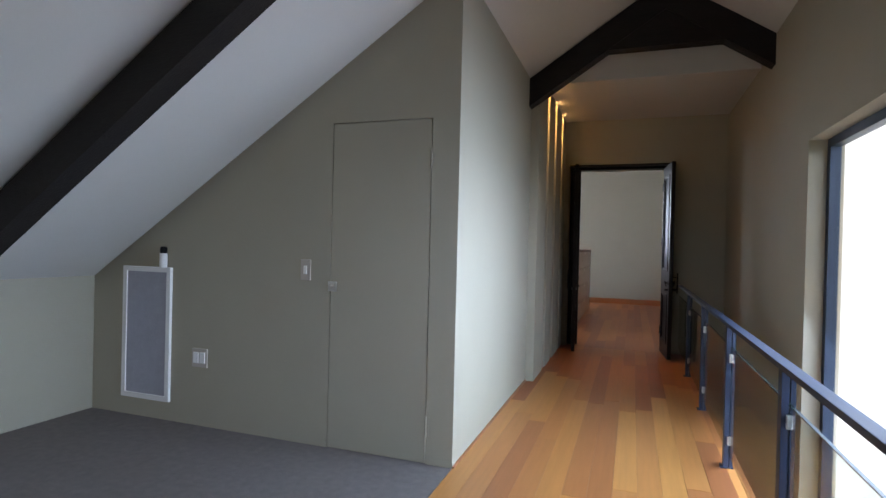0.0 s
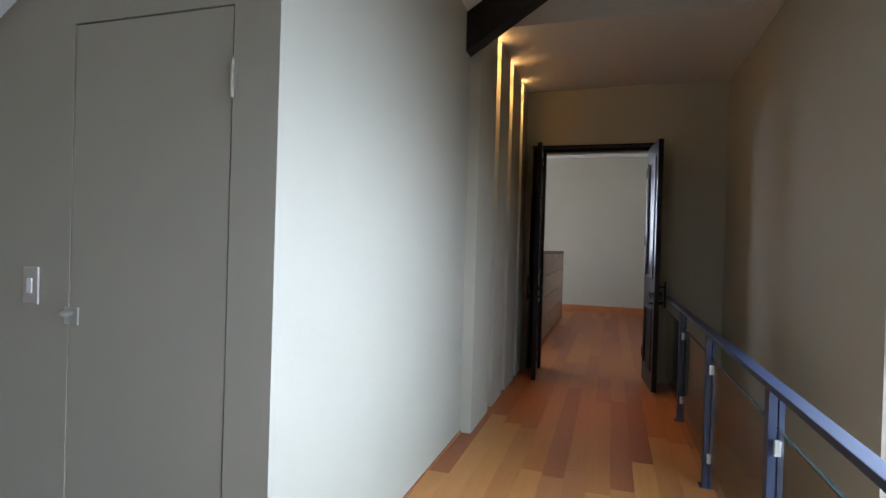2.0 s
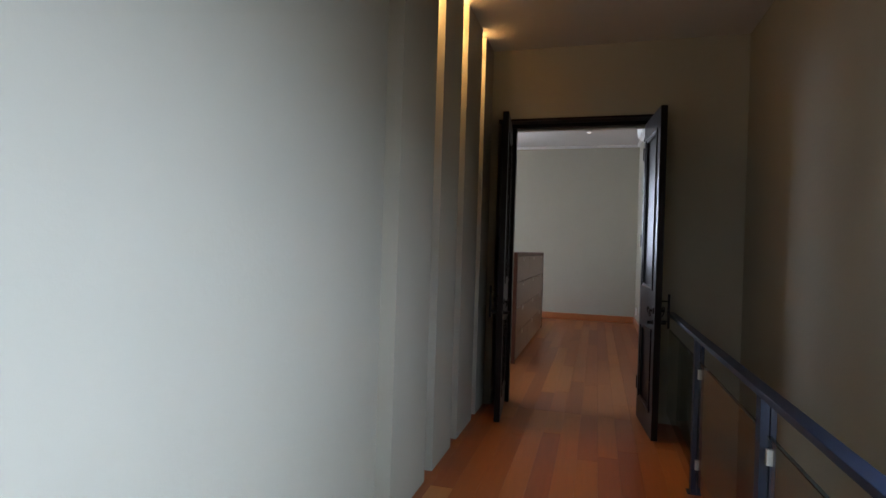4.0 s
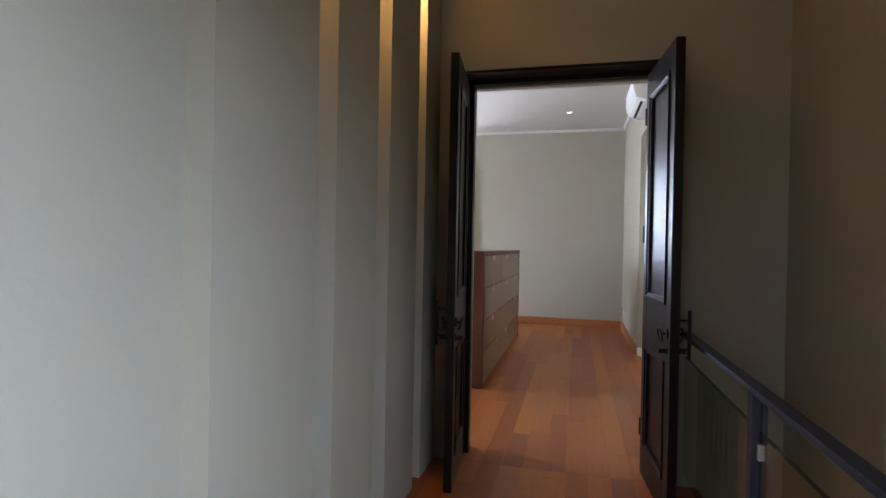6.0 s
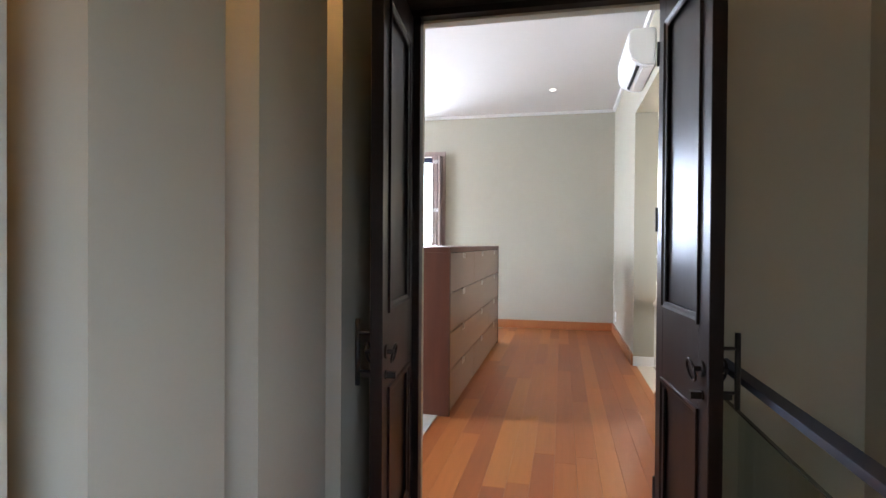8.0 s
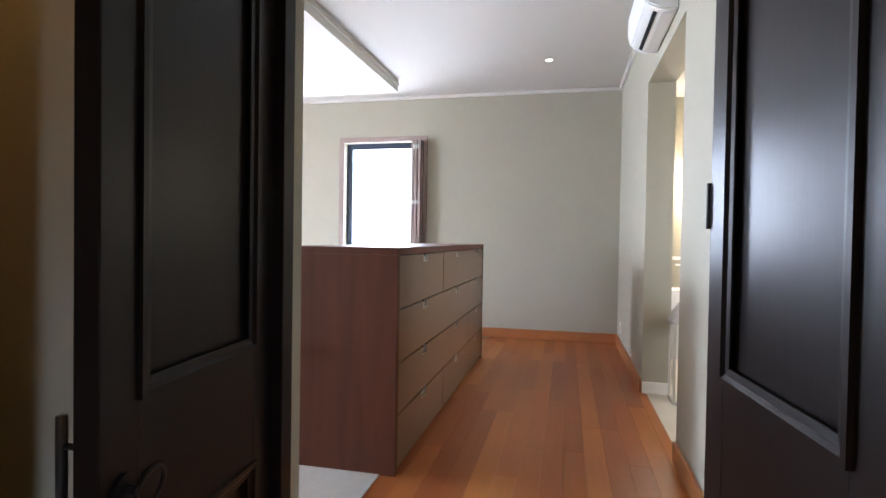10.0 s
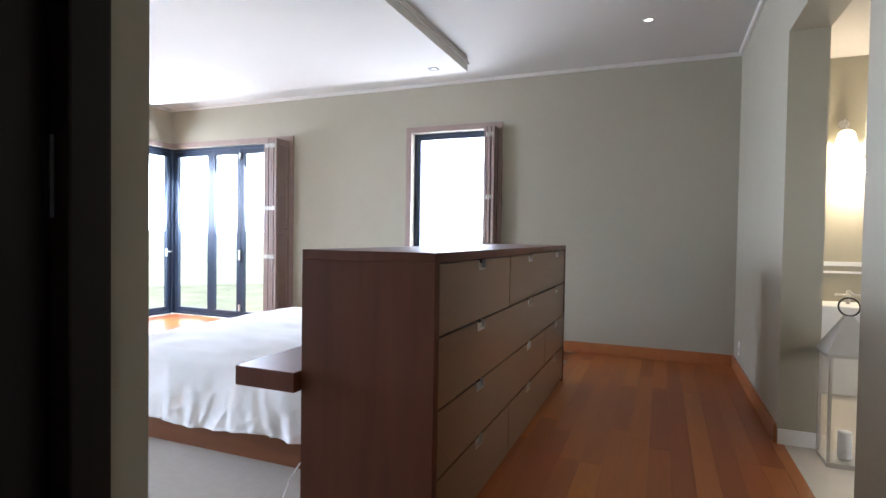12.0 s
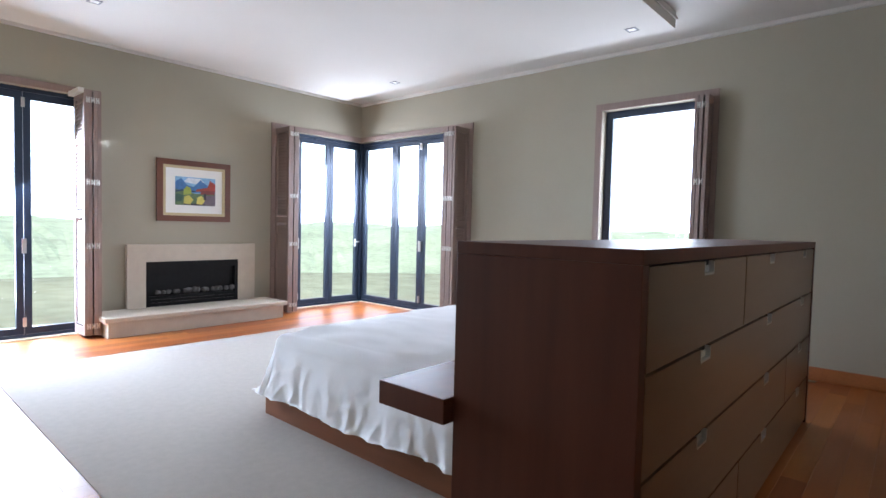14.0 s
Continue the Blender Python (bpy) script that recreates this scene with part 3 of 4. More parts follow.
put("infill", box((x0 + f, ATTIC_Y - 0.012, z0 + f), (x1 - f, ATTIC_Y, z1 - f)), mat("grey_mesh_cloth", (0.36, 0.36, 0.40), 0.8, vary=0.1, scale=120, bump=0.3, bump_scale=250), hp, "pale grey fabric infill")
gs = thing("air_freshener", -3.12, 2.95, 1.085, "small white canister with a black cap on the panel", "canister")
put("can", lathe(bmesh.new(), [(0.024, 0), (0.026, 0.004), (0.026, 0.09), (0.022, 0.1)], (-3.12, 2.953, 1.085), 18), WHITE, gs, smooth=True)
put("cap", lathe(bmesh.new(), [(0.022, 0), (0.024, 0.005), (0.024, 0.04), (0.015, 0.048)], (-3.12, 2.953, 1.185), 18), BLACK, gs, smooth=True)

# glass balustrade along the landing edge
RX, RTOP = 0.57, 0.868
rl = thing("balustrade", RX, 4, 0, "dark steel balustrade with clear glass panels", "railing")
put("handrail", box((RX - 0.025, BACK + 0.05, RTOP - 0.024), (RX + 0.025, DOOR_Y - 0.01, RTOP), 0.003), STEEL, rl, "flat dark steel handrail")
POSTS = [-2.60, -1.35, -0.10, 1.15, 2.40, 3.65, 4.88, 6.10]
for y in POSTS:
    put("post", boxes(((RX - 0.024, y - 0.026, 0.0), (RX + 0.002, y + 0.026, RTOP - 0.025)), ((RX + 0.007, y - 0.026, 0.0), (RX + 0.024, y + 0.026, RTOP - 0.025)), ((RX - 0.04, y - 0.03, 0.0), (RX + 0.03, y + 0.03, 0.008))), STEEL, rl)
for ya, yb in zip(POSTS, POSTS[1:] + [DOOR_Y + 0.03]):
    put("glass_panel", box((RX - 0.006, ya + 0.04, 0.09), (RX + 0.006, yb - 0.04, 0.725)), RAIL_GLASS, rl)
    put("glass_edge", boxes(((RX - 0.0062, ya + 0.04, 0.725), (RX + 0.0062, yb - 0.04, 0.729))), mat("green_glass_edge", (0.02, 0.035, 0.03), 0.2) if "green_glass_edge" not in bpy.data.materials else bpy.data.materials["green_glass_edge"], rl)
    for y in (ya + 0.042, yb - 0.042) if yb < DOOR_Y else (ya + 0.042,):
        for z in (0.17, 0.66):
            put("glass_clamp", box((RX - 0.010, y - 0.009, z - 0.026), (RX + 0.010, y + 0.009, z + 0.026), 0.002), BRIGHT, rl)

# tall stair window
sx = HALL_R + 0.105
wn1 = thing("window_stair", sx, 2.4, 0, "tall dark aluminium window over the stairwell", "window", kind="structure")
ya, yb, za, zb, f = 1.60, 4.12, -0.6, 2.03, 0.055
put("window_frame", boxes(((sx, ya, za), (sx + 0.06, yb, za + f)), ((sx, ya, zb - f), (sx + 0.06, yb, zb)), ((sx, ya, za + f), (sx + 0.06, ya + f, zb - f)), ((sx, yb - f, za + f), (sx + 0.06, yb, zb - f))), ALU, wn1)
for a, b_ in ((ya + f, yb - f),):
    g = put("pane", box((sx + 0.027, a, za + f), (sx + 0.033, b_, zb - f)), GLASS, wn1)
    g.visible_shadow = False

# warm lamps in the wall slots
WARM_LAMP = glow_mat("warm_lamp", (1.0, 0.62, 0.28), 8.0)
for i, y in enumerate((5.80, 6.355, 6.945)):
    dl = thing("slot_downlight", -0.965, y, HALL_CEIL, "small warm downlight in the wall slot", "downlight", "slot downlights")
    put("trim_ring", ring(bmesh.new(), (-0.965, y, HALL_CEIL - 0.002), 0.036, 0.005), BRIGHT, dl, smooth=True)
    put("lamp", tube(bmesh.new(), (-0.965, y, HALL_CEIL - 0.003), (-0.965, y, HALL_CEIL - 0.001), 0.03, 16), WARM_LAMP, dl)
    d = bpy.data.lights.new("slot_lamp", "SPOT")
    d.energy, d.color, d.spot_size, d.spot_blend, d.shadow_soft_size = 42, (1.0, 0.56, 0.22), radians(88), 1.0, 0.03
    new("slot_lamp", d).matrix_world = look((-0.975, y - 0.01, HALL_CEIL - 0.03), (-1.0, y + 0.02, 0))
    d = bpy.data.lights.new("slot_lamp_glow", "POINT")
    d.energy, d.color, d.shadow_soft_size = 1.6, (1.0, 0.56, 0.22), 0.025
    new("slot_lamp_glow", d).location = (-0.93, y, HALL_CEIL - 0.045)


# ---------------------------------------------------------------- bedroom windows
def bifold(name, axis, at, inward, stops, z0, z1, label, handles=()):
    """Folding glazed doors: frames of aluminium between the stops along a wall square to the axis."""
    th = thing(name, 0, 0, 0, label, "window", kind="structure")
    d0, d1 = at + 0.0, at + 0.055

    def bx(u0, u1, a, b_, zz0, zz1):
        return ((a, u0, zz0), (b_, u1, zz1)) if axis == "x" else ((u0, a, zz0), (u1, b_, zz1))

    part("window_frame", boxes(bx(stops[0], stops[-1], d0 - 0.01, d1 + 0.01, z0, z0 + 0.035), bx(stops[0], stops[-1], d0 - 0.01, d1 + 0.01, z1 - 0.045, z1)), ALU, th)
    for i, (u, w) in enumerate(zip(stops, stops[1:])):
        s = 0.07
        leaf = part("sash", boxes(bx(u + 0.003, u + s, d0, d1, z0 + 0.037, z1 - 0.047), bx(w - s, w - 0.003, d0, d1, z0 + 0.037, z1 - 0.047), bx(u + s, w - s, d0, d1, z0 + 0.037, z0 + 0.11), bx(u + s, w - s, d0, d1, z1 - 0.12, z1 - 0.047)), ALU, th)
        g = part("pane", boxes(bx(u + s, w - s, (d0 + d1) / 2 - 0.003, (d0 + d1) / 2 + 0.003, z0 + 0.11, z1 - 0.12)), GLASS, leaf)
        g.visible_shadow = False
    for u, kind in handles:
        i0, i1 = (d0, d0 + inward * 0.022) if inward < 0 else (d1, d1 + 0.022)
        i0, i1 = min(i0, i1), max(i0, i1)
        if kind == "lever":
            bm = boxes(bx(u - 0.014, u + 0.014, i0, i1, 0.94, 1.07), bx(u - 0.012, u + 0.10, i0 + (inward > 0) * 0.03 - (inward < 0) * 0.03, i1 + (inward > 0) * 0.02 - (inward < 0) * 0.02, 1.01, 1.03))
            part("lever_handle", bm, BRIGHT, th, "brushed metal lever handle")
        else:
            part("flush_pull", boxes(bx(u - 0.02, u + 0.02, i0, i1, 0.92, 1.08)), BRIGHT, th, "brushed metal flush pull")
            for z in (0.17, z1 - 0.16):
                part("hinge", boxes(bx(u - 0.015, u + 0.015, i0, i1, z - 0.05, z + 0.05)), BRIGHT, th, "silver folding-door hinge")
    return th


bifold("window_corner_left", "x", ROOM_L - 0.16, 1, [11.88, 12.33, 12.94, 13.55], 0.0, 2.70, "dark aluminium folding glass doors at the corner", ((12.33, "pull"), (13.47, "lever")))
bifold("window_corner_far", "y", ROOM_FAR + 0.105, -1, [-7.50, -6.72, -6.12, -5.52, -5.10], 0.0, 2.70, "dark aluminium folding glass doors at the corner", ((-6.12, "pull"),))
bifold("window_garden", "x", ROOM_L - 0.16, 1, [7.72, 8.30, 8.92, 9.55], 0.0, 2.70, "dark aluminium folding glass doors to the garden", ((8.92, "pull"),))
setting("corner_post", box((ROOM_L - 0.16, ROOM_FAR + 0.06, 0), (ROOM_L - 0.06, ROOM_FAR + 0.16, 2.70), 0.004), ALU, "dark aluminium corner post", "window")
setting("corner_sill", boxes(((ROOM_L - 0.3, 11.88, -0.2), (ROOM_L, ROOM_FAR + 0.3, -0.001)), ((ROOM_L, ROOM_FAR, -0.2), (-5.10, ROOM_FAR + 0.3, -0.001)), ((ROOM_L - 0.3, 7.72, -0.2), (ROOM_L, 9.55, -0.001))), STONE, "pale stone door sill", "sill")
setting("corner_lintel", box((ROOM_L - 0.3, ROOM_FAR, 2.70), (ROOM_L, ROOM_FAR + 0.3, 3.6)), WALL, "corner lintel above the folding doors", "wall")
sw_y = ROOM_FAR + 0.10
ws = thing("window_small", -2.5, sw_y, 0.95, "single dark aluminium window with a wooden sill", "window", kind="structure")
put("window_frame", boxes(((-3.12, sw_y, 0.95), (-1.95, sw_y + 0.055, 1.02)), ((-3.12, sw_y, 2.62), (-1.95, sw_y + 0.055, 2.70)), ((-3.12, sw_y, 1.02), (-3.035, sw_y + 0.055, 2.62)), ((-2.035, sw_y, 1.02), (-1.95, sw_y + 0.055, 2.62))), ALU, ws)
g = put("pane", box((-3.035, sw_y + 0.025, 1.02), (-2.035, sw_y + 0.031, 2.62)), GLASS, ws)
g.visible_shadow = False
put("window_sill", box((-3.20, ROOM_FAR - 0.04, 0.92), (-1.87, sw_y, 0.95), 0.004), SHUTTER, ws)

# brown wooden architraves
TW = 0.075
def architrave(name, axis, at, inward, u0, u1, z0, z1, left=True, right=True):
    """Boards round an opening, 18 mm proud of a wall square to the axis."""
    th = thing(name, 0, 0, 0, "brown wooden architrave round the opening", "architrave", kind="structure")
    a, b_ = sorted((at, at + inward * 0.02))
    bx = lambda p, q, zz0, zz1: box((a, p, zz0), (b_, q, zz1), 0.003) if axis == "x" else box((p, a, zz0), (q, b_, zz1), 0.003)
    part("head_board", bx(u0 - (TW if left else 0), u1 + (TW if right else 0), z1, z1 + TW), SHUTTER, th)
    if left:
        part("side_board", bx(u0 - TW, u0, z0, z1), SHUTTER, th)
    if right:
        part("side_board", bx(u1, u1 + TW, z0, z1), SHUTTER, th)

architrave("trim_corner_left", "x", ROOM_L, 1, 11.88, ROOM_FAR, 0, 2.70, True, False)
architrave("trim_corner_far", "y", ROOM_FAR, -1, ROOM_L + 0.02, -5.10, 0, 2.70, False, True)
architrave("trim_garden", "x", ROOM_L, 1, 7.72, 9.55, 0, 2.70)
architrave("trim_small", "y", ROOM_FAR, -1, -3.12, -1.95, 0.95, 2.70)


# folded louvred shutters: leaves stand square to the wall, side by side
def shutter_stack(axis, at, inward, centres, width, z0, z1, shown, label):
    """shown: the leaf whose face is turned to the room, with louvres of its own; the inner ones hold theirs as one part."""
    th = thing("folding_shutter", 0, 0, z0, label, "shutter", "folded shutters")
    H, T, s = z1 - z0, 0.036, 0.055
    fm = mesh_of("shutter_frame", boxes(((0, -T / 2, 0), (s, T / 2, H)), ((width - s, -T / 2, 0), (width, T / 2, H)), ((s, -T / 2, 0), (width - s, T / 2, 0.10)), ((s, -T / 2, H - 0.08), (width - s, T / 2, H)), ((s, -T / 2, H / 2 - 0.04), (width - s, T / 2, H / 2 + 0.04))), SHUTTER)
    one = mesh_of("louvre", box((-width / 2 + s - 0.004, -0.024, -0.004), (width / 2 - s + 0.004, 0.024, 0.004)), SHUTTER)
    spots = [0.135 + 0.044 * k for k in range(80) if 0.135 + 0.044 * k < H - 0.10 and abs(0.135 + 0.044 * k - H / 2) > 0.065]
    lv = bmesh.new()
    for z in spots:
        add_box(lv, (-width / 2 + s - 0.004, -0.024, -0.004), (width / 2 - s + 0.004, 0.024, 0.004), pose(width / 2, 0, z, 66))
    joined = mesh_of("louvres", lv, SHUTTER)
    for i, c_ in enumerate(centres):
        tilt = 0.6 * (-1) ** i
        m = pose(c_, at, 0, 0, 0, 90 * inward + tilt) if axis == "y" else pose(at, c_, 0, 0, 0, (0 if inward > 0 else 180) + tilt)
        leaf = new("leaf", fm)
        leaf.parent = th
        leaf.matrix_local = m
        if i == shown:
            for z in spots:
                o = new("louvre", one)
                o.parent = leaf
                o.matrix_local = pose(width / 2, 0, z, 66)
        else:
            o = tagged(new("louvres", joined), kind="stuff")
            o.parent = leaf
        if i < len(centres) - 1:
            mid, e = (c_ + centres[i + 1]) / 2, at + inward * (width + 0.002)
            for z in (0.10, H * 0.37, H * 0.63, H - 0.10) if H > 2 else (0.10, H * 0.5, H - 0.10):
                bm = bmesh.new()
                for k in (-0.011, 0.011):
                    p = (mid + k, e) if axis == "y" else (e, mid + k)
                    tube(bm, (*p, z - 0.03), (*p, z + 0.03), 0.007, 8)
                p = (mid, e) if axis == "y" else (e, mid)
                add_box(bm, (p[0] - 0.012, p[1] - 0.012, z - 0.012), (p[0] + 0.012, p[1] + 0.012, z + 0.012))
                part("hinge", bm, BRIGHT, th, "silver butt hinge")
    return th


shutter_stack("y", ROOM_FAR - 0.03, -1, [-5.275, -5.23, -5.185, -5.14, -5.095], 0.30, 0.03, 2.69, 4, "folded stack of brown louvred wooden shutters at the corner doors")
shutter_stack("y", ROOM_FAR - 0.025, -1, [-2.035, -1.988, -1.94], 0.18, 0.97, 2.69, 2, "folded brown louvred shutter leaves at the small window")
shutter_stack("x", ROOM_L + 0.03, 1, [11.875, 11.92, 11.965, 12.01], 0.36, 0.03, 2.69, 0, "folded stack of brown louvred wooden shutters by the hearth")
shutter_stack("x", ROOM_L + 0.03, 1, [9.37, 9.415, 9.46, 9.505], 0.36, 0.03, 2.69, 0, "folded stack of brown louvred wooden shutters at the garden doors")

bk = thing("shutter_track_end", ROOM_L + 0.2, 9.40, 2.66, "small white plastic shutter track end", "bracket")
put("block", box((ROOM_L + 0.02, 9.30, 2.66), (ROOM_L + 0.39, 9.36, 2.71), 0.006), WHITE, bk)

# ---------------------------------------------------------------- dresser
DX0, DX1, DY0, DY1, DT = -1.50, -0.857, 9.00, 12.15, 1.277
dr = thing("dresser", -1.18, 10.57, 0, "long tall red-brown chest of drawers with tan fronts", "dresser")
put("top", box((DX0, DY0, DT - 0.042), (DX1, DY1, DT), 0.002), DRESSER, dr)
put("end_panel", box((DX0, DY0, 0.0), (DX1, DY0 + 0.045, DT - 0.042), 0.002), DRESSER, dr)
put("end_panel", box((DX0, DY1 - 0.045, 0.0), (DX1, DY1, DT - 0.042), 0.002), DRESSER, dr)
put("back_panel", box((DX0, DY0 + 0.045, 0.0), (DX0 + 0.03, DY1 - 0.045, DT - 0.042)), DRESSER, dr)
put("carcass", box((DX0 + 0.03, DY0 + 0.045, 0.05), (DX1 - 0.024, DY1 - 0.045, DT - 0.044)), BLACK, dr)
put("plinth", box((DX0 + 0.03, DY0 + 0.045, 0.0), (DX1 - 0.05, DY1 - 0.045, 0.05)), DRESSER, dr)
ROWZ = [(0.932, 1.228), (0.627, 0.921), (0.337, 0.616), (0.03, 0.326)]
CUTS = [[9.05, 10.16, 12.10], [9.05, 12.10], [9.05, 11.25, 12.10], [9.05, 10.19, 12.10]]
PULLS = [9.62, 10.70, 11.72]
for (z0, z1), cuts in zip(ROWZ, CUTS):
    for a, b_ in zip(cuts, cuts[1:]):
        inside = [p for p in PULLS if a < p < b_]
        # front with notches for the pulls cut into its upper edge
        outline = [(a + 0.006, z0), (b_ - 0.006, z0), (b_ - 0.006, z1)]
        for p in reversed(inside):
            outline += [(p + 0.062, z1), (p + 0.055, z1 - 0.05), (p - 0.055, z1 - 0.05), (p - 0.062, z1)]
        outline += [(a + 0.006, z1)]
        df = put("drawer_front", prisms("x", (outline, DX1 - 0.022, DX1 - 0.003)), DRAWER, dr, "tan drawer front")
        for p in inside:
            bm = boxes(((DX1 - 0.021, p - 0.054, z1 - 0.049), (DX1 - 0.002, p + 0.054, z1 - 0.041)), ((DX1 - 0.021, p - 0.058, z1 - 0.041), (DX1 - 0.002, p - 0.050, z1 - 0.002)), ((DX1 - 0.021, p + 0.050, z1 - 0.041), (DX1 - 0.002, p + 0.058, z1 - 0.002)), ((DX1 - 0.022, p - 0.05, z1 - 0.041), (DX1 - 0.018, p + 0.05, z1 - 0.018)))
            o = dr.location
            bmesh.ops.translate(bm, verts=bm.verts[:], vec=-o)
            part("recessed_pull", bm, BRIGHT, df, "brushed metal recessed pull")

bs = thing("bedside_shelf", -1.66, 9.2, 0.645, "floating red-brown wooden bedside shelf fixed to the dresser", "shelf")
put("board", box((-1.83, 8.95, 0.645), (DX0 - 0.001, 9.50, 0.735), 0.003), DRESSER, bs)

# ---------------------------------------------------------------- bed
BX0, BX1, BY0, BY1, BTOP = -3.64, -1.50, 9.53, 11.62, 0.66
bd = thing("bed", -2.57, 10.57, 0, "low wooden platform bed with a rumpled white cover", "bed")
put("platform", box((BX0, BY0, 0.0), (BX1 - 0.002, BY1, 0.24), 0.006), BED_WOOD, bd)
put("mattress", box((BX0 + 0.18, BY0 + 0.12, 0.24), (BX1 - 0.01, BY1 - 0.12, 0.53), 0.05), LINEN, bd)


def bedspread():
    """A sheet laid over the mattress that falls over three sides in soft folds."""
    bm = bmesh.new()
    nu, nv = 190, 180
    drop = 0.48
    x_in, y0_in, y1_in = BX0 + 0.13, BY0 + 0.09, BY1 - 0.09
    grid = []
    for i in range(nu + 1):
        u = x_in - drop + (BX1 - 0.012 - x_in + drop) * i / nu
        col = []
        for j in range(nv + 1):
            v = y0_in - drop + (y1_in - y0_in + 2 * drop) * j / nv
            dx = max(0.0, x_in - u)
            dy = max(0.0, y0_in - v, v - y1_in)
            sy = -1 if v < y0_in else 1
            cx, cy = max(u, x_in), min(max(v, y0_in), y1_in)
            d = math.hypot(dx, dy) if (dx and dy) else max(dx, dy)
            fall = min(d, drop * 1.12)
            nxt = noise.noise(Vector((u * 2.1, v * 2.1, 3.0)))
            top = BTOP + 0.025 * noise.noise(Vector((u * 1.6, v * 1.6, 0))) + 0.012 * noise.noise(Vector((u * 5 + v * 2, v * 7, 1)))
            edge = min(u - x_in if u > x_in else 0, v - y0_in if v > y0_in else 0, y1_in - v if v < y1_in else 0)
            top -= 0.075 * math.exp(-max(edge, 0) / 0.22)
            if fall > 0:
                r = 0.08
                if fall < r * 1.57:
                    a = fall / r
                    out, down = r * math.sin(a), r * (1 - math.cos(a))
                else:
                    over = fall - r * 1.57
                    along = v if dx > dy else u
                    fold = 0.55 * noise.noise(Vector((along * 4.0 + fall * 1.5, fall * 2.2, 7.0))) + 0.45 * noise.noise(Vector((along * 10.0 - fall * 3.0, fall * 3.0, 2.0)))
                    grow = over / drop
                    ridge = 1 - 2 * abs(noise.noise(Vector((along * 5.5 + fall * 5.0, fall * 4.5 - along * 2.0, 4.0))))
                    fine = 1 - 2 * abs(noise.noise(Vector((along * 9.0 - fall * 11.0, fall * 6.0 + along * 3.0, 9.0))))
                    fold += (0.22 * max(ridge, 0) ** 3 + 0.12 * max(fine, 0) ** 3) * min(1.0, over / 0.10)
                    lean = (0.12 * dx + 0.13 * dy) / (dx + dy)
                    out, down = r + lean * grow + 0.080 * grow * fold, r + over * 0.95
                    if dx and dy:
                        out += 0.02 * grow
                k = math.hypot(dx, dy) or 1
                px, py = cx - out * dx / k, cy + sy * out * dy / k
                z = top - down
            else:
                px, py, z = u, v, top
            col.append(bm.verts.new((px, py, max(z, 0.185 + 0.025 * nxt))))
        grid.append(col)
    for i in range(nu):
        for j in range(nv):
            bm.faces.new((grid[i][j], grid[i + 1][j], grid[i + 1][j + 1], grid[i][j + 1]))
    return bm


put("bedspread", bedspread(), LINEN, bd, "white cotton bedspread hanging in folds", smooth=True)

# white cord on the carpet beside the dresser
def cord(points, r):
    cu = bpy.data.curves.new("cord", "CURVE")
    cu.dimensions, cu.bevel_depth, cu.bevel_resolution = "3D", r, 2
    sp = cu.splines.new("NURBS")
    sp.points.add(len(points) - 1)
    for p, q in zip(sp.points, points):
        p.co = (*q, 1)
    sp.use_endpoint_u, sp.order_u = True, 4
    ob = new("power_cord", cu)
    ob.data.materials.append(WHITE)
    return ob

tagged(cord([(-1.515, 9.25, 0.40), (-1.56, 9.22, 0.33), (-1.66, 9.16, 0.20), (-1.70, 9.12, 0.05), (-1.66, 9.05, 0.012), (-1.56, 9.08, 0.011), (-1.51, 9.12, 0.011)], 0.004), "thin white power cord curling to the carpet", "cord")

# ---------------------------------------------------------------- fireplace wall
fp = thing("fireplace", ROOM_L, 10.7, 0, "cream stone fireplace with a black gas insert", "fireplace")
X = ROOM_L
sy0, sy1, sz = 9.88, 11.53, 1.01
put("surround", boxes(((X, sy0, 0.23), (X + 0.06, 10.09, sz)), ((X, 11.28, 0.23), (X + 0.06, sy1, sz)), ((X, 10.09, 0.795), (X + 0.06, 11.28, sz))), STONE, fp)
ins = put("insert_frame", boxes(((X + 0.002, 10.09, 0.232), (X + 0.055, 10.135, 0.793)), ((X + 0.002, 11.235, 0.232), (X + 0.055, 11.28, 0.793)), ((X + 0.002, 10.135, 0.70), (X + 0.055, 11.235, 0.793)), ((X + 0.002, 10.135, 0.232), (X + 0.05, 11.235, 0.36))), BLACK, fp, "black metal insert frame")
for z in (0.27, 0.31):
    put("louvre_bar", box((X + 0.05, 10.15, z), (X + 0.062, 11.22, z + 0.012)), IRON, fp)
put("firebox_back", box((X + 0.001, 10.135, 0.36), (X + 0.008, 11.235, 0.70)), BLACK, fp)
random.seed(4)
COAL = mat("pale_ceramic_coals", (0.07, 0.065, 0.062), 0.85, vary=0.4, scale=20, bump=0.4)
for k in range(16):
    bm = bmesh.new()
    bmesh.ops.create_icosphere(bm, subdivisions=2, radius=random.uniform(0.028, 0.05))
    y = 10.25 + 0.062 * k + random.uniform(-0.02, 0.02)
    for v in bm.verts:
        v.co *= 1 + 0.35 * noise.noise(v.co * 30 + Vector((k, 0, 0)))
        v.co = Vector((v.co.x * 0.6 + X + 0.038, v.co.y + y, v.co.z * 0.9 + 0.405 + random.uniform(0, 0.004)))
    put("coal", bm, COAL, fp, smooth=True)
he = thing("hearth", -7.15, 10.6, 0, "raised cream stone hearth slab before the fireplace", "hearth")
put("plinth", box((X, 9.53, 0.0), (-6.89, 11.69, 0.175), 0.004), STONE, he)
put("slab", box((X, 9.49, 0.175), (-6.85, 11.73, 0.23), 0.012), STONE, he)

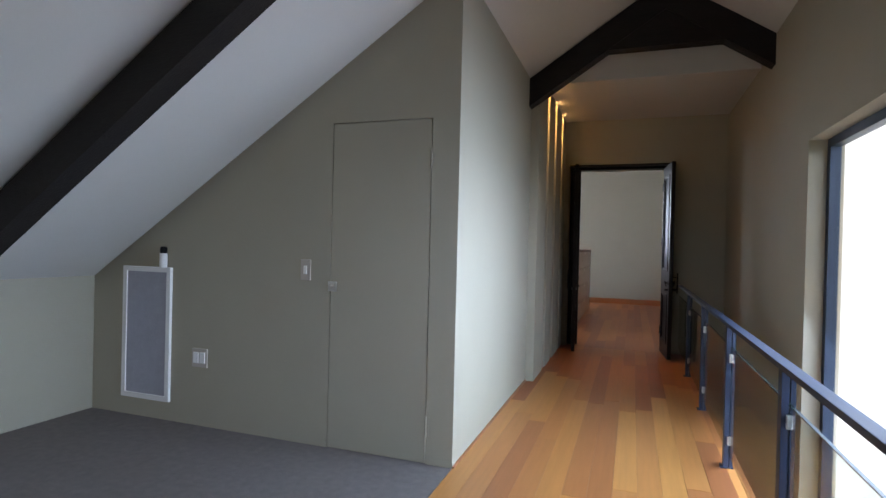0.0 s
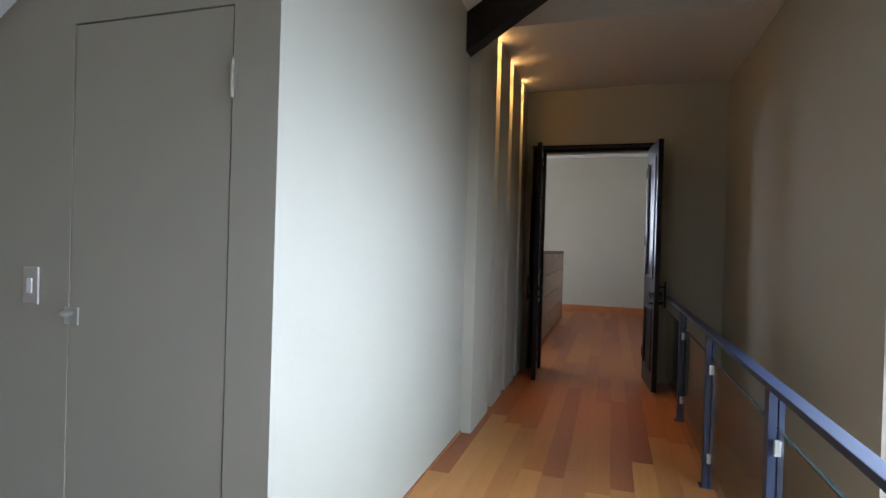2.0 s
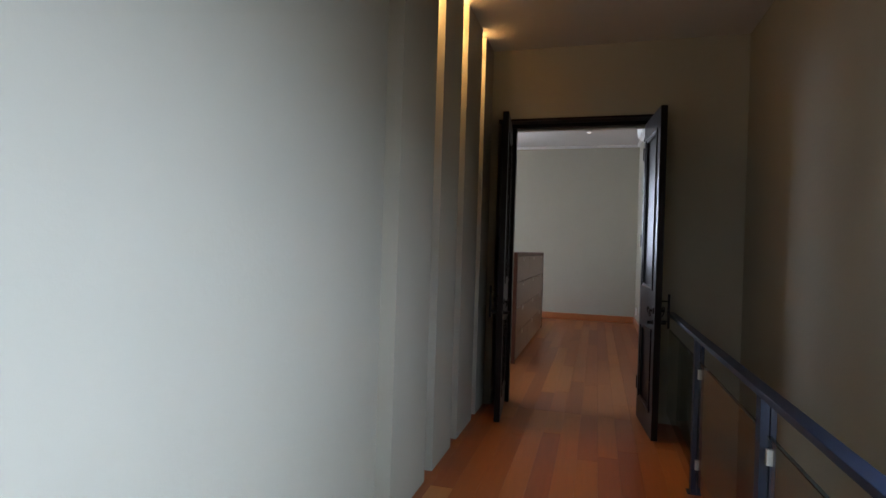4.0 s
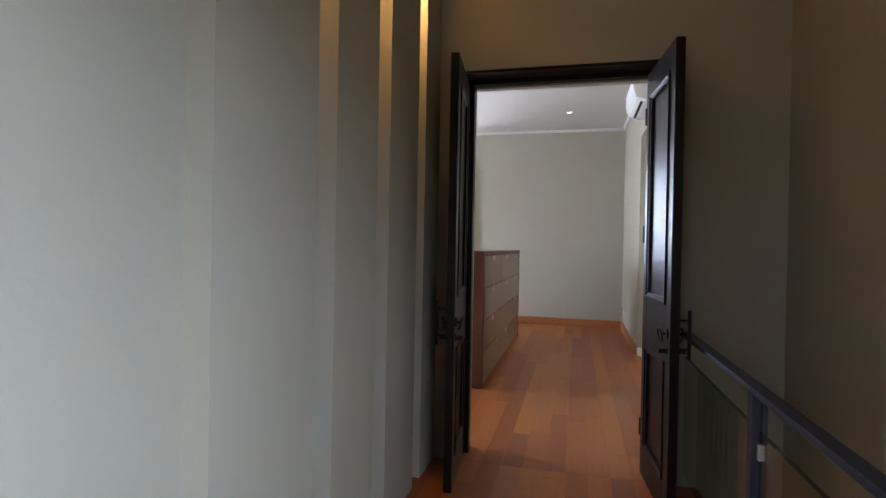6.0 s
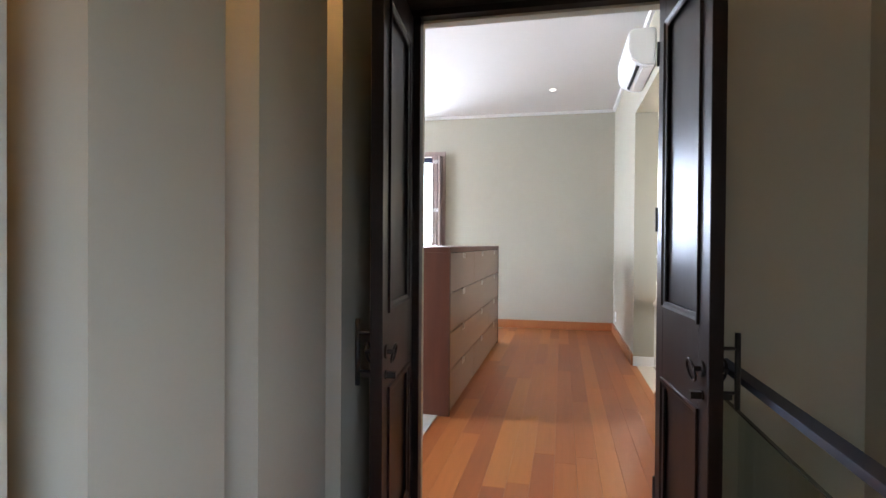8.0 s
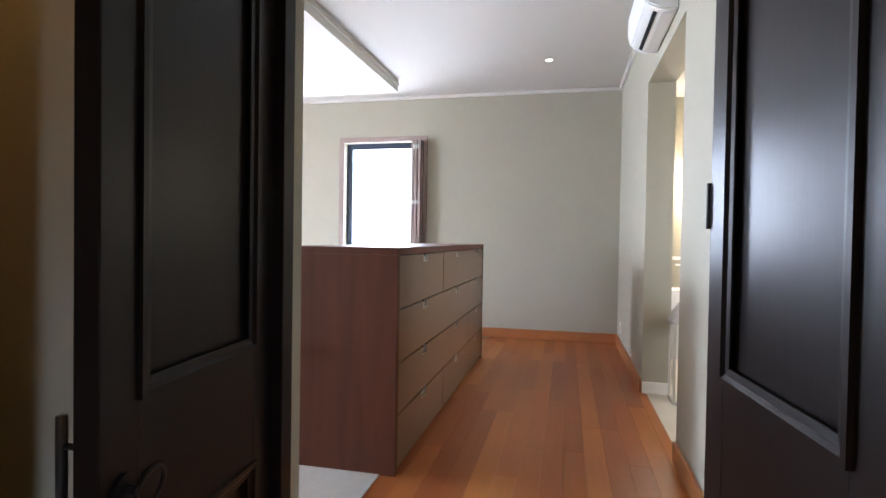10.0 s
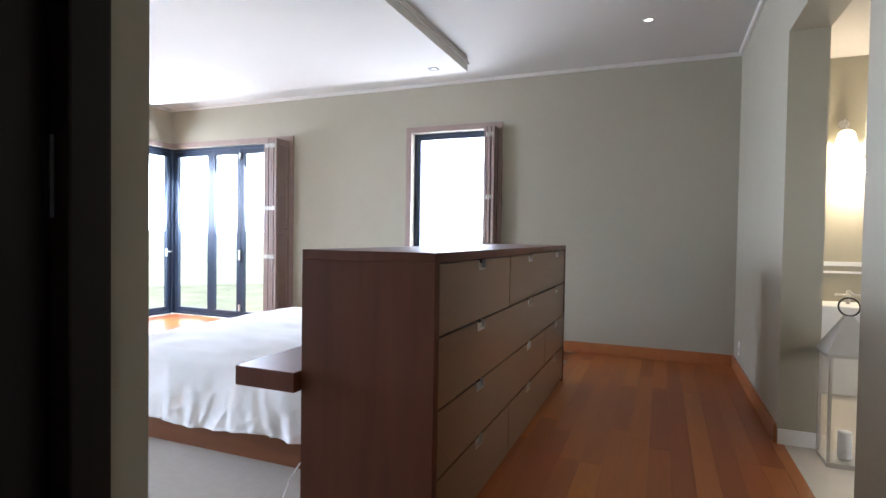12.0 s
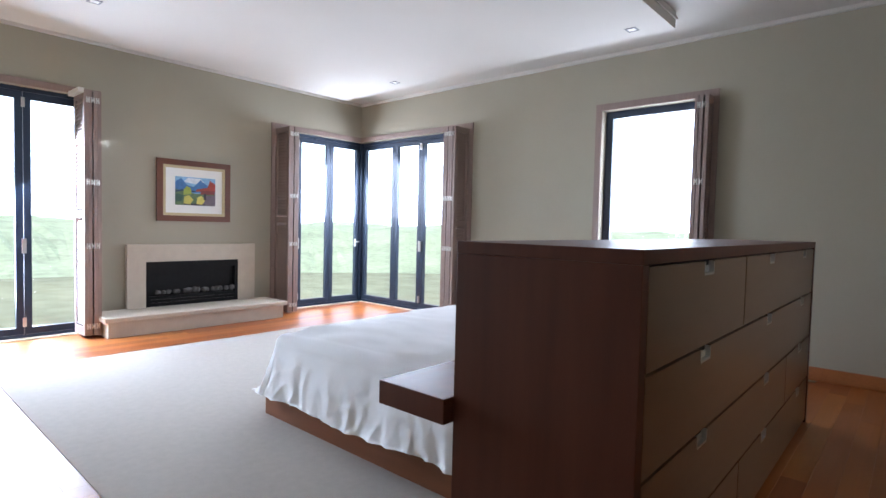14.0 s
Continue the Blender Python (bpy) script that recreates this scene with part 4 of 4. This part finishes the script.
# framed painting
pa = thing("painting", X, 10.7, 1.3, "framed colourful landscape painting above the fireplace", "painting")
py0, py1, pz0, pz1 = 10.225, 11.172, 1.305, 2.09
def rect_ring(y0, y1, z0, z1, f_, a, b_):
    return boxes(((a, y0, z0), (b_, y1, z0 + f_)), ((a, y0, z1 - f_), (b_, y1, z1)), ((a, y0, z0 + f_), (b_, y0 + f_, z1 - f_)), ((a, y1 - f_, z0 + f_), (b_, y1, z1 - f_)))
FRAME_WOOD = mat("chestnut_frame_wood", (0.13, 0.038, 0.016), 0.35, vary=0.25, scale=8, stretch=(8, 1, 8))
GOLD = mat("pale_gold_slip", (0.52, 0.42, 0.24), 0.45, metal=0.3, vary=0.05)
MAT_BOARD = mat("white_mount_board", (0.78, 0.77, 0.73), 0.8, vary=0.01)
fo = put("frame", rect_ring(py0, py1, pz0, pz1, 0.072, X + 0.001, X + 0.035), FRAME_WOOD, pa)
put("slip", rect_ring(py0 + 0.072, py1 - 0.072, pz0 + 0.072, pz1 - 0.072, 0.035, X + 0.001, X + 0.024), GOLD, pa)
put("mount", box((X + 0.001, py0 + 0.10, pz0 + 0.10), (X + 0.010, py1 - 0.10, pz1 - 0.10)), MAT_BOARD, pa)
iy0, iy1, iz0, iz1 = py0 + 0.225, py1 - 0.20, pz0 + 0.21, pz1 - 0.21
def paint(name, col):
    return mat(name, col, 0.6, vary=0.25, scale=25, bump=0.15, bump_scale=60)
put("picture", box((X + 0.010, iy0, iz0), (X + 0.012, iy1, iz1)), paint("paint_sky", (0.22, 0.42, 0.62)), pa, "blue painted sky")
def daub(name, pts, col, lift):
    bm = bmesh.new()
    prism(bm, [(iy0 + u * (iy1 - iy0), iz0 + w * (iz1 - iz0)) for u, w in pts], "x", X + 0.012, X + 0.012 + lift)
    put(name, bm, paint("paint_" + name, col), pa)
daub("mountain", [(0, 0.45), (1, 0.45), (1, 0.62), (0.8, 0.72), (0.62, 0.92), (0.45, 0.66), (0.3, 0.7), (0.14, 0.95), (0, 0.8)], (0.05, 0.16, 0.38), 0.0010)
daub("cloud", [(0.2, 0.82), (0.5, 0.76), (0.72, 0.84), (0.6, 0.97), (0.3, 0.96)], (0.62, 0.68, 0.72), 0.0005)
daub("roof", [(0.5, 0.5), (1, 0.52), (1, 0.8), (0.86, 0.92), (0.8, 0.66), (0.52, 0.58)], (0.34, 0.05, 0.03), 0.0016)
daub("field", [(0, 0), (1, 0), (1, 0.46), (0.5, 0.42), (0, 0.55)], (0.10, 0.16, 0.07), 0.0014)
daub("path", [(0.6, 0), (1, 0), (1, 0.4), (0.72, 0.36)], (0.14, 0.11, 0.13), 0.0018)
daub("bush", [(0.2, 0.06), (0.36, 0.03), (0.44, 0.2), (0.34, 0.36), (0.22, 0.3)], (0.55, 0.47, 0.10), 0.0022)
daub("bush", [(0.52, 0.05), (0.66, 0.04), (0.74, 0.2), (0.64, 0.36), (0.54, 0.28)], (0.58, 0.50, 0.11), 0.0022)
daub("ridge", [(0, 0.44), (0.18, 0.5), (0.5, 0.47), (0.5, 0.52), (0.2, 0.56), (0, 0.5)], (0.02, 0.05, 0.10), 0.0019)
daub("house", [(0.62, 0.4), (0.98, 0.42), (0.98, 0.56), (0.62, 0.54)], (0.20, 0.035, 0.03), 0.0021)
daub("gate", [(0.70, 0.2), (0.76, 0.2), (0.76, 0.44), (0.70, 0.44)], (0.03, 0.02, 0.03), 0.0023)
daub("hedge", [(0, 0.1), (0.16, 0.14), (0.2, 0.34), (0.06, 0.4), (0, 0.36)], (0.03, 0.09, 0.06), 0.0020)
daub("shade", [(0.2, 0.0), (0.72, 0.0), (0.74, 0.05), (0.5, 0.07), (0.2, 0.05)], (0.03, 0.035, 0.05), 0.0021)
daub("tree", [(0.2, 0.36), (0.4, 0.4), (0.38, 0.6), (0.28, 0.68), (0.2, 0.55)], (0.30, 0.36, 0.06), 0.0020)

# ---------------------------------------------------------------- ceiling lights and air conditioner
LAMP_GLOW = glow_mat("downlight_lamp", (1.0, 0.93, 0.82), 3.0)
dl = thing("ceiling_downlight", -0.176, 12.25, ROOM_CEIL, "round white recessed downlight, switched on", "downlight")
put("trim_ring", ring(bmesh.new(), (-0.176, 12.25, ROOM_CEIL - 0.002), 0.042, 0.007), WHITE, dl, smooth=True)
put("lamp", tube(bmesh.new(), (-0.176, 12.25, ROOM_CEIL - 0.004), (-0.176, 12.25, ROOM_CEIL - 0.001), 0.034, 20), LAMP_GLOW, dl)
RZ = 3.18
BEZEL = mat("grey_metal_bezel", (0.16, 0.16, 0.17), 0.4, metal=0.2, vary=0.05)
setting("ceiling_raft_bead", boxes(((-6.915, 12.70, 3.262), (-2.055, 12.715, 3.285)), ((-2.07, 8.3, 3.262), (-2.055, 12.70, 3.285))), CEIL, "thin white bead round the lowered ceiling", "ceiling")
for x, y in ((-2.385, 12.48), (-5.52, 12.44), (-5.70, 9.08), (-2.385, 9.08)):
    sl = thing("raft_downlight", x, y, RZ, "square recessed downlight in the lowered ceiling, off", "downlight", "square downlights")
    put("bezel", boxes(((x - 0.05, y - 0.05, RZ - 0.006), (x + 0.05, y - 0.035, RZ)), ((x - 0.05, y + 0.035, RZ - 0.006), (x + 0.05, y + 0.05, RZ)), ((x - 0.05, y - 0.035, RZ - 0.006), (x - 0.035, y + 0.035, RZ)), ((x + 0.035, y - 0.035, RZ - 0.006), (x + 0.05, y + 0.035, RZ))), BEZEL, sl)
    put("lamp", box((x - 0.035, y - 0.035, RZ - 0.003), (x + 0.035, y + 0.035, RZ - 0.001)), WHITE, sl)
ac = thing("air_conditioner", 0.6, 10.27, 2.82, "white wall-mounted air conditioner above the opening", "air conditioner")
prof = [(ROOM_R, 2.82), (ROOM_R - 0.10, 2.82), (ROOM_R - 0.20, 2.87), (ROOM_R - 0.225, 2.95), (ROOM_R - 0.225, 3.10), (ROOM_R - 0.19, 3.135), (ROOM_R, 3.135)]
bm = prisms("y", (prof, 9.85, 10.70))
bmesh.ops.bevel(bm, geom=bm.edges[:], offset=0.012, segments=3, affect="EDGES")
put("casing", bm, WHITE, ac, smooth=False)
put("air_slot", prisms("y", ([(ROOM_R - 0.122, 2.833), (ROOM_R - 0.146, 2.845), (ROOM_R - 0.149, 2.838), (ROOM_R - 0.125, 2.826)], 9.92, 10.63)), BLACK, ac, "dark air outlet slot")
put("flap", prisms("y", ([(ROOM_R - 0.02, 2.818), (ROOM_R - 0.10, 2.817), (ROOM_R - 0.10, 2.812), (ROOM_R - 0.02, 2.813)], 9.90, 10.65)), WHITE, ac)
ws2 = thing("wall_socket", ROOM_R, 13.05, 0.27, "small white wall socket above the skirting", "socket")
put("plate", box((ROOM_R - 0.009, 13.0, 0.21), (ROOM_R, 13.10, 0.34), 0.003), WHITE, ws2)
put("outlet", box((ROOM_R - 0.012, 13.03, 0.235), (ROOM_R - 0.008, 13.07, 0.285), 0.002), PLATE, ws2)

# small glass dish on the window sill
gd = thing("glass_dish", -2.2, ROOM_FAR - 0.01, 0.95, "small clear glass dish on the window sill", "dish")
put("bowl", lathe(bmesh.new(), [(0.02, 0.0), (0.03, 0.01), (0.03, 0.30), (0.06, 0.36), (0.062, 0.37)], (-2.2, ROOM_FAR + 0.03, 0.95), 18), GLASS, gd, smooth=True)

# ---------------------------------------------------------------- bathroom things
la = thing("lantern", 1.03, 10.95, 0, "tall silver metal floor lantern with glass sides", "lantern")
LX, LY, HW = 1.04, 10.96, 0.11
put("base", box((LX - HW - 0.01, LY - HW - 0.01, 0.0), (LX + HW + 0.01, LY + HW + 0.01, 0.03), 0.004), BRIGHT, la)
for sx_ in (-1, 1):
    for sy_ in (-1, 1):
        put("corner_bar", box((LX + sx_ * HW - 0.008, LY + sy_ * HW - 0.008, 0.03), (LX + sx_ * HW + 0.008, LY + sy_ * HW + 0.008, 0.66)), BRIGHT, la)
for sx_ in (-1, 1):
    put("glass_side", box((LX + sx_ * HW - 0.002, LY - HW + 0.009, 0.03), (LX + sx_ * HW + 0.002, LY + HW - 0.009, 0.66)), GLASS, la)
    put("glass_side", box((LX - HW + 0.009, LY + sx_ * HW - 0.002, 0.03), (LX + HW - 0.009, LY + sx_ * HW + 0.002, 0.66)), GLASS, la)
bm = bmesh.new()
bmesh.ops.create_cone(bm, cap_ends=True, segments=4, radius1=(HW + 0.025) * 1.414, radius2=0.03, depth=0.22, matrix=Matrix.Translation((LX, LY, 0.79)) @ Matrix.Rotation(radians(45), 4, "Z"))
add_box(bm, (LX - HW - 0.02, LY - HW - 0.02, 0.66), (LX + HW + 0.02, LY + HW + 0.02, 0.682))
put("roof", bm, BRIGHT, la)
bm = ring(bmesh.new(), (LX, LY, 0.955), 0.055, 0.005, Matrix.Rotation(radians(78), 3, "X"))
put("ring_handle", bm, IRON, la, smooth=True)
put("candle", lathe(bmesh.new(), [(0.035, 0), (0.037, 0.004), (0.037, 0.16), (0.03, 0.165)], (LX, LY, 0.03), 18), LINEN, la, smooth=True)
SHADE = glow_mat("frosted_glass_shade", (1.0, 0.86, 0.62), 5.0)
for x, z in ((1.55, 2.34), (1.68, 2.06)):
    sc = thing("wall_lamp", x, BATH_Y, z, "chrome bathroom wall lamp with a frosted glass shade, lit", "wall lamp", "bathroom wall lamps")
    put("rose", tube(bmesh.new(), (x, BATH_Y, z + 0.12), (x, BATH_Y - 0.02, z + 0.12), 0.045, 18), BRIGHT, sc)
    bm = ring(bmesh.new(), (x, BATH_Y - 0.06, z + 0.12), 0.05, 0.006, Matrix.Rotation(radians(90), 3, "Y"), sweep=math.pi)
    tube(bm, (x, BATH_Y - 0.11, z + 0.13), (x, BATH_Y - 0.11, z + 0.03), 0.006)
    put("arm", bm, BRIGHT, sc, smooth=True)
    put("shade", lathe(bmesh.new(), [(0.03, 0.05), (0.06, 0.03), (0.082, -0.05), (0.085, -0.075), (0.075, -0.075)], (x, BATH_Y - 0.11, z), 20), SHADE, sc, smooth=True)
    d = bpy.data.lights.new("bath_lamp", "POINT")
    d.energy, d.color, d.shadow_soft_size = 30, (1.0, 0.88, 0.72), 0.05
    new("bath_lamp", d).location = (x, BATH_Y - 0.2, z - 0.1)
vb = thing("wash_basin", 1.75, BATH_Y - 0.25, 0, "white wash basin cabinet with a chrome tap", "basin")
put("cabinet", box((1.2, BATH_Y - 0.5, 0.0), (2.3, BATH_Y, 0.78), 0.01), WHITE, vb)
put("upstand", boxes(((1.2, BATH_Y - 0.012, 1.12), (2.3, BATH_Y, 1.16)), ((1.35, BATH_Y - 0.02, 1.05), (1.75, BATH_Y, 1.07))), WHITE, vb)
bm = bmesh.new()
tube(bm, (1.58, BATH_Y - 0.2, 0.78), (1.58, BATH_Y - 0.2, 0.90), 0.018, 12)
tube(bm, (1.48, BATH_Y - 0.2, 0.86), (1.68, BATH_Y - 0.2, 0.86), 0.012, 12)
tube(bm, (1.58, BATH_Y - 0.2, 0.90), (1.58, BATH_Y - 0.33, 0.88), 0.012, 12)
put("tap", bm, BRIGHT, vb, "chrome mixer tap", smooth=True)

# ---------------------------------------------------------------- outside
GROUND = mat("dry_green_land", (0.37, 0.42, 0.31), 0.95, vary=0.35, scale=0.6, bump=0.3, bump_scale=3, spec=0.1)
setting("ground", boxes(((-1500, -1500, -3.6), (1500, 1500, -3.4))), GROUND, "green land falling away from the house", "ground")
# Emissive ring stands in for bright haze and also lights the rooms.
HAZE_GLOW = glow_mat("glowing_haze", (0.66, 0.77, 1.0), 6.0)
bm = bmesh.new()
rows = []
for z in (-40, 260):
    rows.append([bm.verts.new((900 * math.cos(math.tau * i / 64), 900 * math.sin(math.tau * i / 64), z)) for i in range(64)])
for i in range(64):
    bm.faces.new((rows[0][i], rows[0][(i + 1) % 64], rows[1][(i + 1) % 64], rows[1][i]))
setting("backdrop", bm, HAZE_GLOW, "glowing ring standing in for bright hazy distance", "sky")
# Hills emit a little of their own colour to imitate pale, bright haze.
HILL = mat("glowing_green_hill", (0.36, 0.46, 0.34), 1.0, vary=0.35, scale=1.6)
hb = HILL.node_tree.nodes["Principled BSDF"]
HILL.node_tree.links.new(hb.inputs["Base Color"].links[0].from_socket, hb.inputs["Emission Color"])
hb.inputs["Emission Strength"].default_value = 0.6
bm = bmesh.new()
rows = []
SEG = 480
for k in range(12):
    r_ = 51 + 6 * k
    base = -3.39 + 4.3 * math.sin(min(1.0, k / 7) * math.pi / 2)
    row = []
    for i in range(SEG):
        a = math.tau * i / SEG
        p = Vector((r_ * math.cos(a), r_ * math.sin(a), 0))
        bump = 0.0 if k == 0 else 0.8 * noise.noise(p * 0.09) + 0.7 * abs(noise.noise(p * 0.35))
        row.append(bm.verts.new((p.x, p.y + 10, base + bump)))
    rows.append(row)
for u, w in zip(rows, rows[1:]):
    for i in range(SEG):
        bm.faces.new((u[i], u[(i + 1) % SEG], w[(i + 1) % SEG], w[i]))
setting("backdrop_hills", bm, HILL, "pale green backdrop hills, self-lit to imitate bright haze", "hills")

# roof terrace outside the stair window
PLASTER = mat("white_outside_plaster", (0.80, 0.79, 0.76), 0.85, vary=0.05, scale=4, bump=0.1)
setting("wall_outside_return", box((HALL_R + 0.20, 4.20, -3.4), (1.85, 4.6, 3.2)), PLASTER, "white plastered outside wall", "wall")
setting("roof_terrace", box((HALL_R + 0.20, -2, -1.1), (9.0, 9.0, -1.0)), mat("pale_gravel", (0.45, 0.43, 0.40), 0.95, vary=0.4, scale=60, bump=0.5, bump_scale=80), "pale gravel flat roof", "roof")
rv = thing("roof_vent", 3.6, 3.9, -1.0, "dark metal roof vent box on the gravel", "vent")
put("housing", box((3.3, 3.6, -1.0), (3.9, 4.2, -0.62), 0.02), STEEL, rv)
put("cowl", prisms("y", ([(3.25, -0.62), (3.95, -0.62), (3.85, -0.52), (3.35, -0.52)], 3.55, 4.25)), STEEL, rv)


# ---------------------------------------------------------------- floor boards
def boards(parent, columns, seed, material, far_material=None, change=1e9):
    """columns: (x0, x1, y0, y1). Boards of uneven length, tongued tight, each a piece of the floor; those that begin
    beyond change take far_material, the same wood coloured for dimmer light.
    """
    rnd = random.Random(seed)
    meshes = {}
    for x0, x1, y0, y1 in columns:
        y = y0 - rnd.uniform(0.0, 1.6)
        while y < y1 - 0.02:
            ln = rnd.choice((1.2, 1.5, 1.8, 2.1, 2.4))
            a, b_ = max(y, y0), min(y + ln, y1)
            y += ln
            if b_ - a < 0.05:
                continue
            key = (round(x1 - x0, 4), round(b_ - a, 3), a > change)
            if key not in meshes:
                w, l = key[:2]
                bm = bmesh.new()
                e = 0.0009
                v = [bm.verts.new(p) for p in ((0.00025, 0.00025, -0.02), (w - 0.00025, 0.00025, -0.02), (w - 0.00025, l - 0.00025, -0.02), (0.00025, l - 0.00025, -0.02),
                                               (0.00025, 0.00025, -e), (w - 0.00025, 0.00025, -e), (w - 0.00025, l - 0.00025, -e), (0.00025, l - 0.00025, -e),
                                               (e, e, 0), (w - e, e, 0), (w - e, l - e, 0), (e, l - e, 0))]
                for lo in (0, 4):
                    for i in range(4):
                        j = (i + 1) % 4
                        bm.faces.new((v[lo + i], v[lo + j], v[lo + 4 + j], v[lo + 4 + i]))
                bm.faces.new(v[8:12])
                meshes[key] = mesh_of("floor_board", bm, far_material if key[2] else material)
            ob = new("floor_board", meshes[key])
            ob.location = (x0, a, 0)
            ob.parent = parent


BW = 0.126
hall_floor = tagged(new("floor_hall"), "honey-coloured timber boards of uneven tone along the landing, coloured redder at the far end for dimmer light", "floor", kind="structure")
# Boards beyond 4.3 m are coloured redder to imitate the darker corridor end.
boards(hall_floor, [(HALL_L + i * BW, min(HALL_L + (i + 1) * BW, 0.622), BACK, DOOR_Y) for i in range(13)], 3, PLANK, PLANK_DIM, 4.3)
bed_floor = tagged(new("floor_bedroom"), "red-brown timber boards of uneven tone in the bedroom", "floor", kind="structure")
cols = [(HALL_L + i * BW, min(HALL_L + (i + 1) * BW, 0.76), DOOR_Y, ROOM_FAR) for i in range(14) if HALL_L + i * BW < 0.75]
x = HALL_L
while x - BW > ROOM_L:
    if x - BW > RUG_X0 - 0.06:
        cols.append((x - BW, x, DOOR_Y2, RUG_Y0 - 0.001))
    else:
        cols.append((x - BW, x, DOOR_Y2, ROOM_FAR))
    x -= BW
RUG_BACK = [(RUG_X0 + i * BW * 2, RUG_X0 + (i + 1) * BW * 2, RUG_Y1 + 0.001, ROOM_FAR) for i in range(20) if RUG_X0 + (i + 1) * BW * 2 < RUG_X1]
boards(bed_floor, cols + RUG_BACK, 8, PLANK_DIM)
